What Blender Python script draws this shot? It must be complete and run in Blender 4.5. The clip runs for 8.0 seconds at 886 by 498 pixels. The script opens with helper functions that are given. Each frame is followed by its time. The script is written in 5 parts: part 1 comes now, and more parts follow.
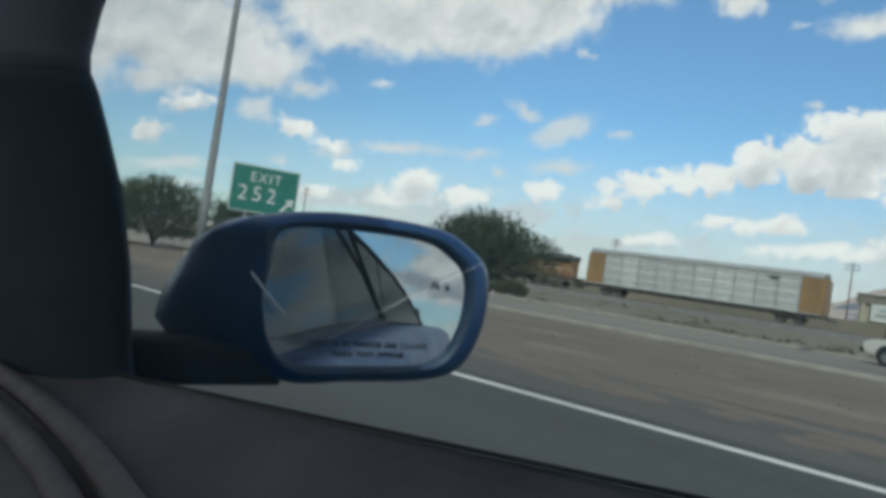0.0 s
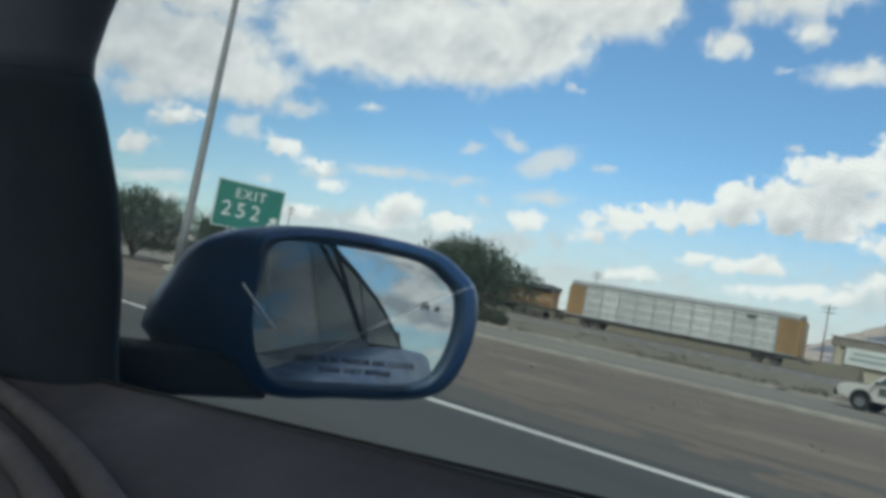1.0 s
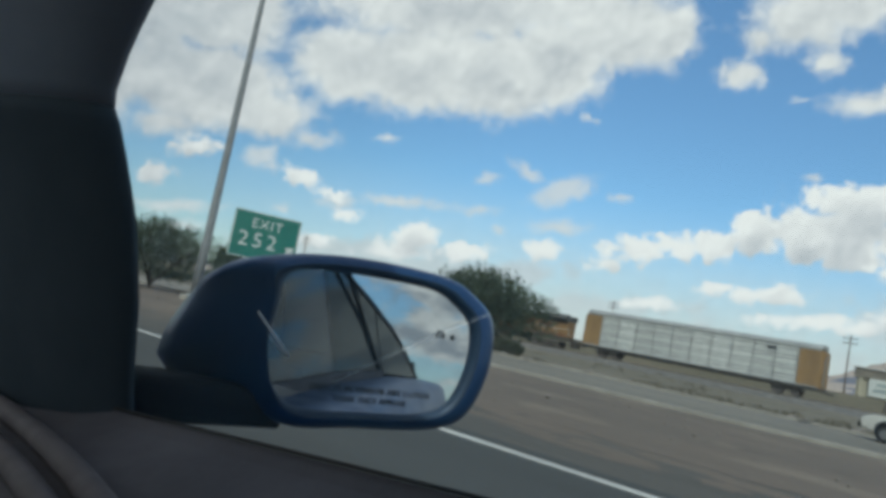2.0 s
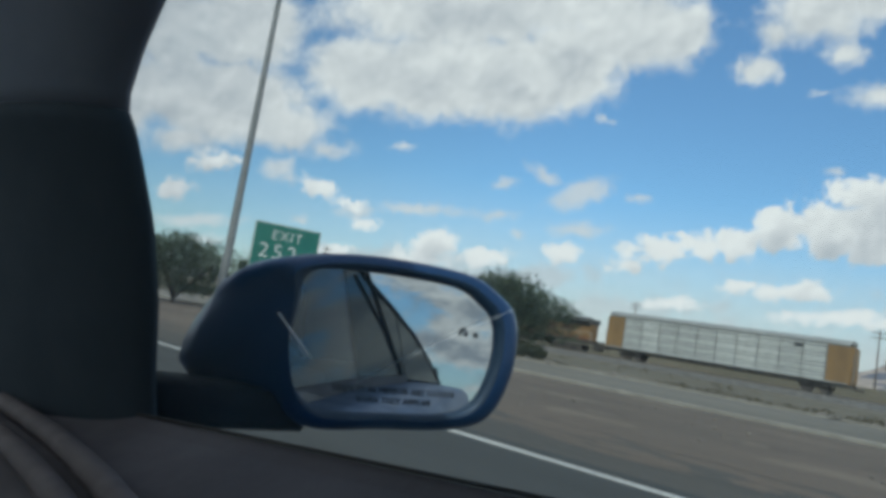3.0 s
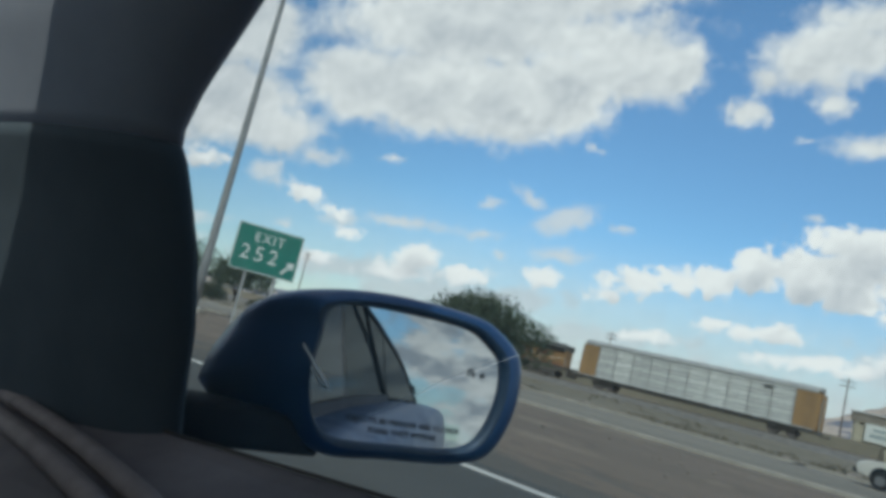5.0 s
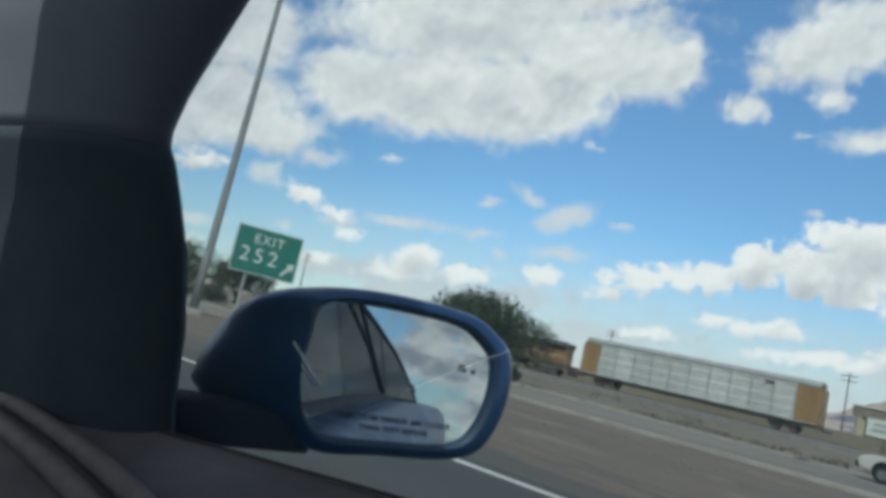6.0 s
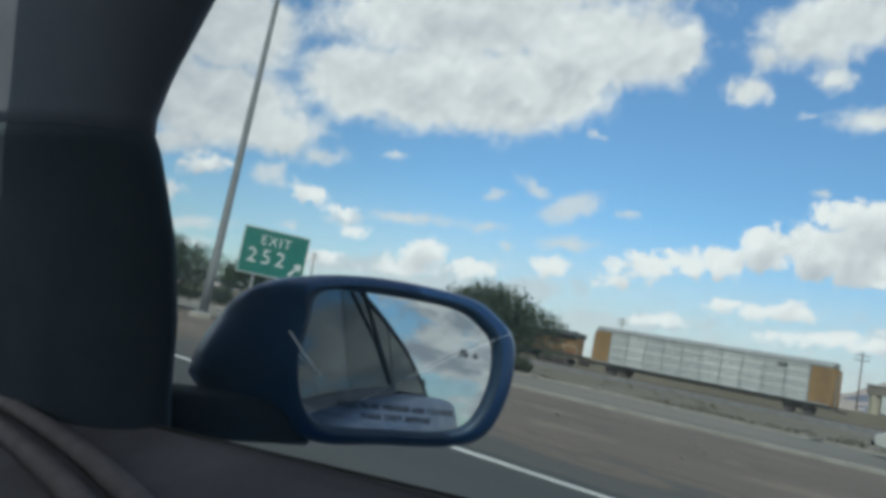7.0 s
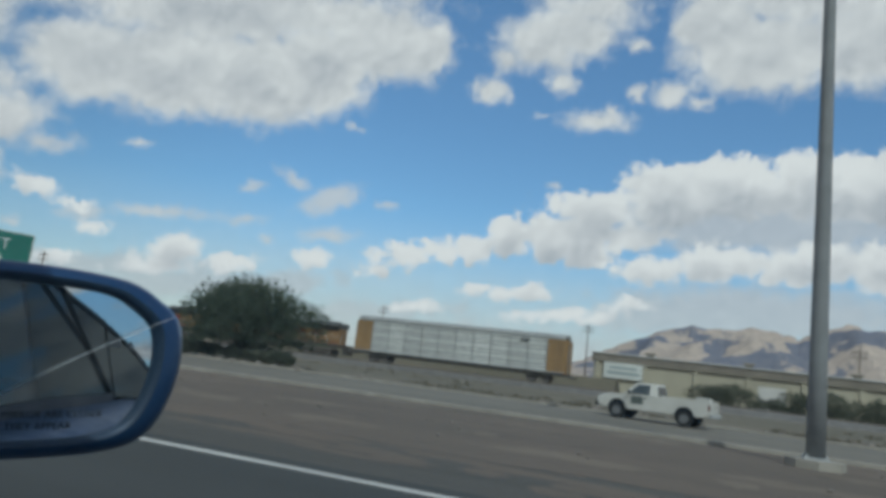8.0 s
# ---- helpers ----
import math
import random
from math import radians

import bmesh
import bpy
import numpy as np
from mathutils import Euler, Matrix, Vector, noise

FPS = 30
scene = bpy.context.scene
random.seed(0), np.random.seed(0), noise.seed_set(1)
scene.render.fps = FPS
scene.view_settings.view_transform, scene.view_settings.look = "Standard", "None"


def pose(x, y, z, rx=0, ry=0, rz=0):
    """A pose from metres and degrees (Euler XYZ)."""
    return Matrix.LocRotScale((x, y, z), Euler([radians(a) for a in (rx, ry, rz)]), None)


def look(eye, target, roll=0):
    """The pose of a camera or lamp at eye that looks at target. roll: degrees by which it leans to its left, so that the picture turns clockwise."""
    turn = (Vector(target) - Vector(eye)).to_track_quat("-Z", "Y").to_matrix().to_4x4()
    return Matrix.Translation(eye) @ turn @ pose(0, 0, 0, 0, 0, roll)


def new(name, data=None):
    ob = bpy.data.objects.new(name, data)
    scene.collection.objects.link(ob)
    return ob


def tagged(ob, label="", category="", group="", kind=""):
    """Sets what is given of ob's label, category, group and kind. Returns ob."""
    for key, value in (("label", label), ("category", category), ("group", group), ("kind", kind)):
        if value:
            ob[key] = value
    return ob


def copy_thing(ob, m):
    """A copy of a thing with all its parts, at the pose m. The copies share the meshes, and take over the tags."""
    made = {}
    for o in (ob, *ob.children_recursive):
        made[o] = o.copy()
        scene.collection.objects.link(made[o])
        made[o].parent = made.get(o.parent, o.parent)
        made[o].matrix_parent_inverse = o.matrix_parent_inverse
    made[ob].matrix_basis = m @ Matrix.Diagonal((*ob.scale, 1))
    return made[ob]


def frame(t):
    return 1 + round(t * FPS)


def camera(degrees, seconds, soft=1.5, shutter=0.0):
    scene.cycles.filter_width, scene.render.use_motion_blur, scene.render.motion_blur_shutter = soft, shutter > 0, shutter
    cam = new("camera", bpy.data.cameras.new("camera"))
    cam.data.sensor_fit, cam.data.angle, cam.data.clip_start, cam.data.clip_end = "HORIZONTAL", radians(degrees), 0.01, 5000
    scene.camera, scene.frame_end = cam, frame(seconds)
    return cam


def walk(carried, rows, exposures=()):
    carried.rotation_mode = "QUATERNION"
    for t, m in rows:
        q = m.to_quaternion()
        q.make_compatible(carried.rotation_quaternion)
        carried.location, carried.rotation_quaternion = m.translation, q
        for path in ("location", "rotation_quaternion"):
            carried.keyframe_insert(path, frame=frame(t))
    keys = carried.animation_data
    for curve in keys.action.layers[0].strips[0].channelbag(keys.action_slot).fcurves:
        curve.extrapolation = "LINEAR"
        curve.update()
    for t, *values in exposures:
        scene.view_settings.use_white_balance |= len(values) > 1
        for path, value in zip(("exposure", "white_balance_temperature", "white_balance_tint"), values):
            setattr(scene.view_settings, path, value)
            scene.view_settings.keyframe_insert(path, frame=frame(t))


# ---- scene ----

cam = camera(64.5, 8.0, soft=4.2)
PATH = [
    (0.0, pose(-0.0021, -0.0100, 1.2113, 91.34, -8.61, -50.90)),
    (0.5, pose(-0.0116, -0.0063, 1.2071, 93.27, -10.39, -53.20)),
    (1.0, pose(-0.0097, -0.0055, 1.2052, 93.69, -11.08, -52.47)),
    (1.5, pose(-0.0112, -0.0066, 1.2068, 95.24, -11.89, -51.96)),
    (3.0, pose(0.0005, 0.0021, 1.1958, 96.07, -9.54, -49.45)),
    (3.5, pose(0.0000, 0.0000, 1.2000, 96.79, -9.94, -50.14)),
    (4.0, pose(-0.0047, -0.0057, 1.1967, 97.55, -9.67, -50.89)),
    (4.5, pose(-0.0242, -0.0053, 1.2011, 96.78, -10.12, -49.07)),
    (5.0, pose(-0.0555, 0.0040, 1.2106, 97.76, -13.95, -51.50)),
    (6.5, pose(-0.0455, -0.0110, 1.2090, 97.46, -12.27, -51.08)),
    (7.0, pose(-0.0328, -0.0052, 1.2034, 97.08, -11.18, -50.57)),
    (7.5, pose(-0.0263, -0.0095, 1.2006, 96.58, -10.73, -50.77)),
    (8.0, pose(0.0485, -0.0517, 1.2057, 99.41, -6.87, -69.66)),
]
walk(cam, PATH, exposures=[(0.0, 0.15, 6700, 4.0), (0.5, 0.22, 6750, 4.0), (1.5, 0.18, 6700, 4.0), (3.0, 0.06, 6450, 4.0), (6.5, 0.15, 6500, 4.0), (7.5, 0.14, 6500, 4.0), (8.0, -0.12, 6450, 6.0)])

# ---- world and sun ----
SUN_AZ, SUN_EL = -125.0, 48.0      # compass angle from +y towards +x, height


class Nodes:
    """Short hand for a node tree."""

    def __init__(self, tree):
        self.tree = tree
        tree.nodes.clear()

    def add(self, kind, inputs=None, **props):
        node = self.tree.nodes.new(kind)
        if "operation" in props:
            node.operation = props["operation"]
        if "data_type" in props:
            node.data_type = props["data_type"]
        if "interpolation_type" in props:
            node.interpolation_type = props["interpolation_type"]
        if "vector_type" in props:
            node.vector_type = props["vector_type"]
        for key, value in (inputs or {}).items():
            if isinstance(value, bpy.types.NodeSocket):
                self.tree.links.new(value, node.inputs[key])
            else:
                node.inputs[key].default_value = value
        return node

    def math(self, op, a, b=0.0, c=0.0):
        return self.add("ShaderNodeMath", {0: a, 1: b, 2: c}, operation=op).outputs[0]

    def noise(self, vector, scale, detail=5.0, rough=0.55, out="Fac"):
        return self.add("ShaderNodeTexNoise", {"Vector": vector, "Scale": scale, "Detail": detail, "Roughness": rough}).outputs[out]

    def span(self, value, a, b, c=0.0, d=1.0, kind="SMOOTHSTEP"):
        return self.add("ShaderNodeMapRange", {0: value, 1: a, 2: b, 3: c, 4: d}, interpolation_type=kind).outputs[0]

    def mix(self, fac, a, b):
        return self.add("ShaderNodeMix", {0: fac, 6: a, 7: b}, data_type="RGBA").outputs[2]


# clouds, layer by layer: compass angle, height, half width, half height, lean (degrees)
BIG = [(39.8, 18.6, 5.4, 3.0, 11), (45.4, 19.5, 7.1, 3.45, 9), (52.0, 20.3, 6.1, 3.45, 7), (56.5, 22.0, 4.6, 3.38, 6), (61.2, 24.9, 5.8, 3.05, 3),
       (65.0, 25.0, 2.7, 2.61, 2), (46.3, 24.8, 10.1, 3.27, 8), (41.1, 23.8, 2.4, 2.06, 11), (49.5, 24.9, 15.6, 2.38, 11), (49.7, 28.2, 15.8, 3.04, 11)]
WEST = [(25.6, 13.9, 3.9, 2.86, 16), (29.8, 14.2, 5.7, 3.36, 14), (34.4, 13.3, 3.6, 1.96, 13), (37.9, 12.2, 2.2, 0.8, 12), (29.4, 19.7, 5.3, 3.21, 15),
        (26.7, 10.7, 3.3, 1.35, 14), (24.6, 18.2, 3.7, 3.13, 17), (19.9, 13.0, 4.6, 4.64, 17), (17.4, 18.9, 7.7, 3.25, 20)]
EAST = [(74.7, 26.2, 4.0, 2.06, -2), (77.6, 27.4, 4.0, 2.17, -4), (71.8, 24.7, 1.5, 1.1, 0), (74.9, 26.6, 2.8, 2.17, 21), (79.0, 29.0, 5.2, 1.61, 0),
        (92.7, 25.6, 6.7, 2.92, -5), (98.9, 25.6, 5.3, 2.96, -7), (89.2, 27.5, 3.8, 2.92, -3), (96.5, 30.3, 9.4, 3.21, -9)]
SMALL = [(71.0, 22.4, 1.7, 1.13, 1), (76.8, 23.4, 1.5, 0.92, -1), (80.1, 20.6, 3.0, 0.87, 2), (81.4, 21.5, 0.7, 0.6, 2), (85.8, 22.8, 1.6, 1.09, 0),
         (88.2, 22.2, 1.3, 0.5, -1), (83.3, 22.8, 0.8, 0.76, 1), (75.6, 20.8, 0.7, 0.22, 4), (83.0, 26.5, 1.1, 0.49, 0), (59.9, 18.1, 0.7, 0.35, -22),
         (43.7, 13.6, 1.2, 0.36, 11), (77.2, 23.3, 1.3, 0.86, 3)]
PUFFS = [(29.5, 9.5, 2.3, 0.95, 13), (26.8, 6.6, 1.5, 0.85, 13), (41.7, 6.8, 1.3, 0.55, 11), (47.7, 6.2, 2.5, 1.29, 10), (51.7, 5.9, 2.2, 0.83, 10),
         (46.5, 4.8, 3.2, 0.74, 10), (39.9, 4.3, 1.7, 0.64, 11), (58.0, 7.2, 1.6, 0.91, 9), (37.6, 9.1, 1.7, 0.81, -8), (39.9, 8.3, 1.9, 0.55, 1)]
ROW_UP = [(62.7, 6.9, 2.0, 0.81, 8), (65.3, 8.3, 2.8, 1.19, 7), (68.6, 9.2, 2.7, 1.06, 7), (71.4, 9.8, 2.6, 1.24, 6), (73.9, 11.0, 2.1, 1.87, 5),
          (77.1, 11.3, 2.5, 2.18, 5), (79.9, 11.2, 2.4, 2.30, 4), (80.5, 13.7, 4.0, 1.97, 4), (86.1, 15.2, 3.6, 2.61, 2), (91.1, 16.0, 4.3, 2.44, 0),
          (97.0, 16.0, 4.3, 2.41, -1), (101.3, 15.7, 3.0, 2.70, -2), (82.9, 11.7, 5.2, 1.16, 4)]
ROW_LOW = [(71.5, 6.4, 2.3, 0.55, 8), (75.8, 6.6, 2.8, 0.82, 8), (66.8, 4.4, 2.2, 0.53, 9), (77.8, 4.9, 3.8, 0.52, 8), (80.9, 5.0, 2.0, 0.47, 8),
           (85.2, 9.2, 3.4, 1.15, 4), (90.2, 10.1, 3.9, 1.55, 3), (96.4, 10.3, 4.6, 1.55, 2), (101.0, 10.1, 2.3, 1.72, 2), (74.3, 6.3, 2.7, 0.64, 6),
           (79.0, 5.2, 5.7, 0.5, 6), (84.1, 6.4, 2.6, 0.62, 5)]
WISPS = [(46.2, 8.9, 3.0, 0.41, 4), (52.4, 9.4, 1.1, 0.37, 9), (52.6, 12.0, 0.9, 0.32, 9), (58.9, 12.1, 2.2, 0.91, 26), (59.0, 9.2, 1.7, 0.5, 8),
         (54.4, 8.3, 0.5, 0.23, 9), (34.2, 10.0, 1.2, 0.71, 13), (35.1, 9.3, 0.6, 0.4, 12), (36.5, 6.3, 0.6, 0.27, 12), (63.4, 12.2, 0.7, 0.27, 7),
         (77.1, 15.4, 0.5, 0.2, 3), (28.8, 4.6, 2.9, 0.39, 12), (29.9, 3.3, 1.5, 0.3, 12), (55.7, 13.2, 1.2, 0.45, -21), (41.1, 7.8, 1.4, 0.46, 11)]
HAZY = [(54.7, 4.7, 7.2, 1.19, 9), (42.7, 4.2, 9.2, 1.1, 10), (63.9, 3.7, 9.1, 1.15, 9), (91.6, 6.2, 11.7, 2.12, 4),
        (65.6, 1.6, 13.6, 1.64, 7), (93.3, 13.1, 11.6, 2.09, 0), (49.7, 4.0, 8.6, 1.3, 8)]


def build_world():
    world = bpy.data.worlds.new("sky")
    scene.world = world
    world.use_nodes = True
    n = Nodes(world.node_tree)
    sky = n.add("ShaderNodeTexSky")
    sky.sky_type, sky.sun_disc, sky.sun_elevation, sky.sun_rotation = "NISHITA", False, radians(SUN_EL), radians(SUN_AZ)
    sky.air_density, sky.dust_density, sky.ozone_density = 1.0, 0.05, 3.5
    way = n.add("ShaderNodeTexCoord").outputs["Generated"]
    axis = n.add("ShaderNodeSeparateXYZ", {0: way}).outputs
    az = n.math("MULTIPLY", n.math("ARCTAN2", axis[0], axis[1]), 180 / math.pi)
    el = n.math("MULTIPLY", n.math("ARCSINE", axis[2]), 180 / math.pi)
    flat = n.add("ShaderNodeCombineXYZ", {0: az, 1: el}).outputs[0]
    # ragged edges: the angles are stirred by noise before the ellipses are read
    stir = n.add("ShaderNodeVectorMath", {0: n.noise(flat, 0.38, 6.0, 0.56, "Color"), 1: (0.5, 0.5, 0.5)}, operation="SUBTRACT").outputs[0]
    bent = n.add("ShaderNodeVectorMath", {0: stir, 1: (2.6, 1.8, 0.0), 2: flat}, operation="MULTIPLY_ADD").outputs[0]
    fine = n.add("ShaderNodeVectorMath", {0: n.noise(flat, 0.85, 5.0, 0.6, "Color"), 1: (0.5, 0.5, 0.5)}, operation="SUBTRACT").outputs[0]
    crisp = n.add("ShaderNodeVectorMath", {0: fine, 1: (1.9, 1.3, 0.0), 2: flat}, operation="MULTIPLY_ADD").outputs[0]

    def shifted(at, step):
        return n.add("ShaderNodeVectorMath", {0: at, 1: (*step, 0.0)}, operation="ADD").outputs[0]

    def billows(at, scale):
        node = n.add("ShaderNodeTexVoronoi", {"Vector": at, "Scale": scale, "Detail": 2.0, "Roughness": 0.55, "Lacunarity": 2.3})
        node.feature = "SMOOTH_F1"
        node.inputs["Smoothness"].default_value = 0.5
        return node.outputs["Distance"]

    def field(clouds, at, after=None):
        best = None
        for a, e, ra, re, lean in clouds:
            # read one after the other, so that the tree stays small at any moment
            before = after if best is None else best
            spot = at if before is None else n.add("ShaderNodeVectorMath", {0: before, 1: (1e-8, 1e-8, 0.0), 2: at}, operation="MULTIPLY_ADD").outputs[0]
            local = n.add("ShaderNodeMapping", {"Vector": spot, "Location": (a, e, 0), "Rotation": (0, 0, radians(lean)), "Scale": (ra * 1.16, re * 1.20, 1)}, vector_type="TEXTURE")
            far = n.add("ShaderNodeVectorMath", {0: local.outputs[0]}, operation="LENGTH").outputs["Value"]
            size = 0.35 + 0.75 * re
            inside = n.math("MULTIPLY_ADD", far, -size, size)
            best = inside if best is None else n.add("ShaderNodeMath", {0: best, 1: inside, 2: 0.35}, operation="SMOOTH_MAX").outputs[0]
        return best

    grain = n.noise(flat, 0.50, 6.0, 0.55)
    rough = n.math("MULTIPLY_ADD", grain, 1.9, -0.95)
    fleck = n.math("MULTIPLY_ADD", n.noise(bent, 1.1, 4.0, 0.52), 1.0, -0.5)
    lobes = n.math("SUBTRACT", 0.42, billows(bent, 0.62))
    # relief: the noises read again a little towards the light
    relief = n.math("SUBTRACT", n.noise(flat, 0.24, 3.0, 0.5), n.noise(shifted(flat, (-0.5, 1.2)), 0.24, 3.0, 0.5))
    folds = n.math("SUBTRACT", lobes, n.math("SUBTRACT", 0.42, billows(shifted(bent, (-0.25, 0.45)), 0.62)))
    uneven = n.math("ADD", n.math("ADD", rough, n.math("MULTIPLY", fleck, 0.8)), n.math("MULTIPLY", lobes, 0.5))
    billowy = n.math("ADD", n.math("MULTIPLY", rough, 0.40), n.math("MULTIPLY_ADD", lobes, 1.0, n.math("MULTIPLY", fleck, 0.5)))
    texture = n.math("MULTIPLY_ADD", relief, 1.0, n.math("MULTIPLY_ADD", fleck, 0.20, n.math("MULTIPLY", folds, 0.26)))

    def tint(level, strength):
        shade = n.add("ShaderNodeValToRGB", {0: level})
        ramp = shade.color_ramp
        ramp.elements[0].position, ramp.elements[0].color = 0.10, (0.41, 0.405, 0.435, 1)
        ramp.elements[1].position, ramp.elements[1].color = 0.95, (0.93, 0.835, 0.785, 1)
        ramp.elements.new(0.5).color = (0.655, 0.605, 0.60, 1)
        return n.add("ShaderNodeVectorMath", {0: shade.outputs[0], 1: (strength, strength, strength)}, operation="MULTIPLY").outputs[0]

    west = n.span(az, 24.0, 40.0, -0.36, 0.0)
    lift = n.math("MULTIPLY", n.span(el, 1.0, 28.0, 0.86, 1.20, "LINEAR"), n.span(az, 24.0, 62.0, 0.74, 1.0))
    colour = n.add("ShaderNodeVectorMath", {0: sky.outputs[0], 1: n.add("ShaderNodeCombineXYZ", {0: n.math("MULTIPLY", lift, 0.96), 1: n.math("MULTIPLY", lift, 1.06), 2: n.math("MULTIPLY", lift, 1.03)}).outputs[0]}, operation="MULTIPLY").outputs[0]

    # thin veils low over the land
    veil = n.math("MULTIPLY", n.span(n.math("ADD", field(HAZY, bent), rough), -0.7, 0.9), 0.85)
    veil = n.math("MAXIMUM", veil, n.math("MULTIPLY", n.span(el, 13.0, 0.5), n.math("MULTIPLY", n.math("MULTIPLY_ADD", rough, 0.30, 0.86), n.span(az, 28.0, 60.0, 0.45, 1.0))))
    colour = n.mix(veil, colour, tint(n.math("MULTIPLY_ADD", west, 0.8, n.math("MULTIPLY_ADD", fleck, 0.35, 0.50)), 8.2))
    # wisps, half clear
    thin = n.math("ADD", field(WISPS, crisp, veil), n.math("MULTIPLY_ADD", fleck, 0.9, n.math("MULTIPLY", rough, 0.25)))
    colour = n.mix(n.math("MULTIPLY", n.span(thin, -0.40, 0.65), 0.80), colour, tint(n.math("MULTIPLY_ADD", fleck, 0.3, 0.70), 8.2))
    # the high banks and the small clouds beside them
    solid = n.math("ADD", field(BIG + WEST + EAST, bent, thin), n.math("MULTIPLY", uneven, 0.75))
    core = n.span(n.math("ADD", field(BIG + EAST, shifted(bent, (0.0, 0.8)), solid), rough), 0.6, 3.2)
    lit = n.math("ADD", n.math("MULTIPLY_ADD", core, -0.27, 0.78), n.math("ADD", n.math("MULTIPLY", texture, 0.75), west))
    colour = n.mix(n.span(solid, -0.40, 0.95), colour, tint(lit, 8.2))
    bits = n.math("ADD", field(SMALL, crisp, solid), n.math("MULTIPLY", uneven, 0.45))
    colour = n.mix(n.span(bits, -0.30, 0.70), colour, tint(n.math("MULTIPLY_ADD", texture, 0.6, 0.78), 8.2))
    solid = bits
    # rows of heaped clouds, bright above and grey below
    for row, drop, stirred in ((ROW_UP, 1.5, bent), (ROW_LOW, 0.8, crisp), (PUFFS, 0.8, crisp)):
        heap = n.math("ADD", field(row, stirred, solid), n.math("MULTIPLY", billowy, 0.9 if stirred is bent else 0.70))
        under = n.span(n.math("ADD", field(row, shifted(stirred, (-0.2, drop)), heap), n.math("MULTIPLY", billowy, 0.6)), -0.5, 1.6)
        lit = n.math("ADD", n.math("MULTIPLY_ADD", under, -0.56, 0.98), n.math("ADD", n.math("MULTIPLY", texture, 0.9), west))
        colour = n.mix(n.span(heap, -0.34, 0.24), colour, tint(lit, 8.6))
        solid = heap
    # the rest of the sky, which the mirror and the paint show: thick grey cloud with gaps
    seen = n.math("MULTIPLY", n.math("MULTIPLY", n.span(az, 14, 22), n.span(az, 114, 104)), n.span(el, 34, 29))
    wide = n.add("ShaderNodeVectorMath", {0: way, 1: (1.0, 1.0, 2.6)}, operation="MULTIPLY").outputs[0]
    gaps = n.math("ADD", n.noise(wide, 6.0, 7.0, 0.60), n.math("ADD", n.span(el, 2.0, 9.0, -0.03, 0.02), n.span(el, 16.0, 28.0, 0.0, -0.05)))
    rest = n.math("MULTIPLY", n.span(gaps, 0.40, 0.50), n.math("SUBTRACT", 1.0, seen))
    heavy = n.math("MULTIPLY_ADD", n.noise(shifted(wide, (7.3, 4.1)), 12.0, 6.0, 0.64), 4.8, -1.75)
    colour = n.mix(rest, colour, tint(heavy, 6.4))
    back = n.add("ShaderNodeBackground", {"Color": colour, "Strength": 0.12})
    n.add("ShaderNodeOutputWorld", {"Surface": back.outputs[0]})


build_world()
lamp = bpy.data.lights.new("sun", "SUN")
lamp.energy, lamp.angle, lamp.color = 2.5, radians(0.6), (1.0, 0.93, 0.83)
sun = new("sun", lamp)
a, e = radians(SUN_AZ), radians(SUN_EL)
sun.matrix_world = look((math.sin(a) * math.cos(e) * 50, math.cos(a) * math.cos(e) * 50, math.sin(e) * 50), (0, 0, 0))


# ---- materials ----
def material(name, base, rough=0.7, metal=0.0, other=None, scale=6.0, fine=80.0, bump=0.2, stretch=(1, 1, 1), spec=0.5, coat=0.0, vary=0.0, depth=0.01):
    """A surface with stains at one scale and grain at another; other is the second colour."""
    mat = bpy.data.materials.new(name)
    mat.use_nodes = True
    n = Nodes(mat.node_tree)
    place = n.add("ShaderNodeTexCoord").outputs["Object"]
    place = n.add("ShaderNodeVectorMath", {0: place, 1: stretch}, operation="MULTIPLY").outputs[0]
    other = other or tuple(c * 0.72 for c in base)
    large, small = n.noise(place, scale, 6.0, 0.6), n.noise(place, fine, 3.0, 0.6)
    both = n.math("ADD", n.math("MULTIPLY", large, 0.7), n.math("MULTIPLY", small, 0.3))
    colour = n.mix(n.span(both, 0.34, 0.66), (*base, 1), (*other, 1))
    if vary:
        odd = n.add("ShaderNodeObjectInfo").outputs["Random"]
        colour = n.add("ShaderNodeHueSaturation", {"Value": n.span(odd, 0, 1, 1 - vary, 1 + vary, "LINEAR"), "Color": colour}).outputs[0]
    relief = n.add("ShaderNodeBump", {"Height": both, "Strength": bump, "Distance": depth}).outputs[0]
    roughness = n.span(large, 0.3, 0.7, max(0.0, rough - 0.08), min(1.0, rough + 0.08), "LINEAR")
    shader = n.add("ShaderNodeBsdfPrincipled", {"Base Color": colour, "Roughness": roughness, "Metallic": metal, "Normal": relief,
                                                "Specular IOR Level": spec, "Coat Weight": coat, "Coat Roughness": 0.06})
    n.add("ShaderNodeOutputMaterial", {"Surface": shader.outputs[0]})
    return mat


def mirror_surface():
    mat = bpy.data.materials.new("mirror")
    mat.use_nodes = True
    n = Nodes(mat.node_tree)
    place = n.add("ShaderNodeTexCoord").outputs["Object"]
    film = n.span(n.noise(place, 30.0, 5.0), 0.35, 0.8, 0.0, 0.10)
    clear = n.add("ShaderNodeBsdfPrincipled", {"Base Color": (0.62, 0.66, 0.68, 1), "Metallic": 1.0, "Roughness": 0.015})
    dust = n.add("ShaderNodeBsdfDiffuse", {"Color": (0.35, 0.36, 0.36, 1)})
    n.add("ShaderNodeOutputMaterial", {"Surface": n.add("ShaderNodeMixShader", {0: film, 1: clear.outputs[0], 2: dust.outputs[0]}).outputs[0]})
    return mat


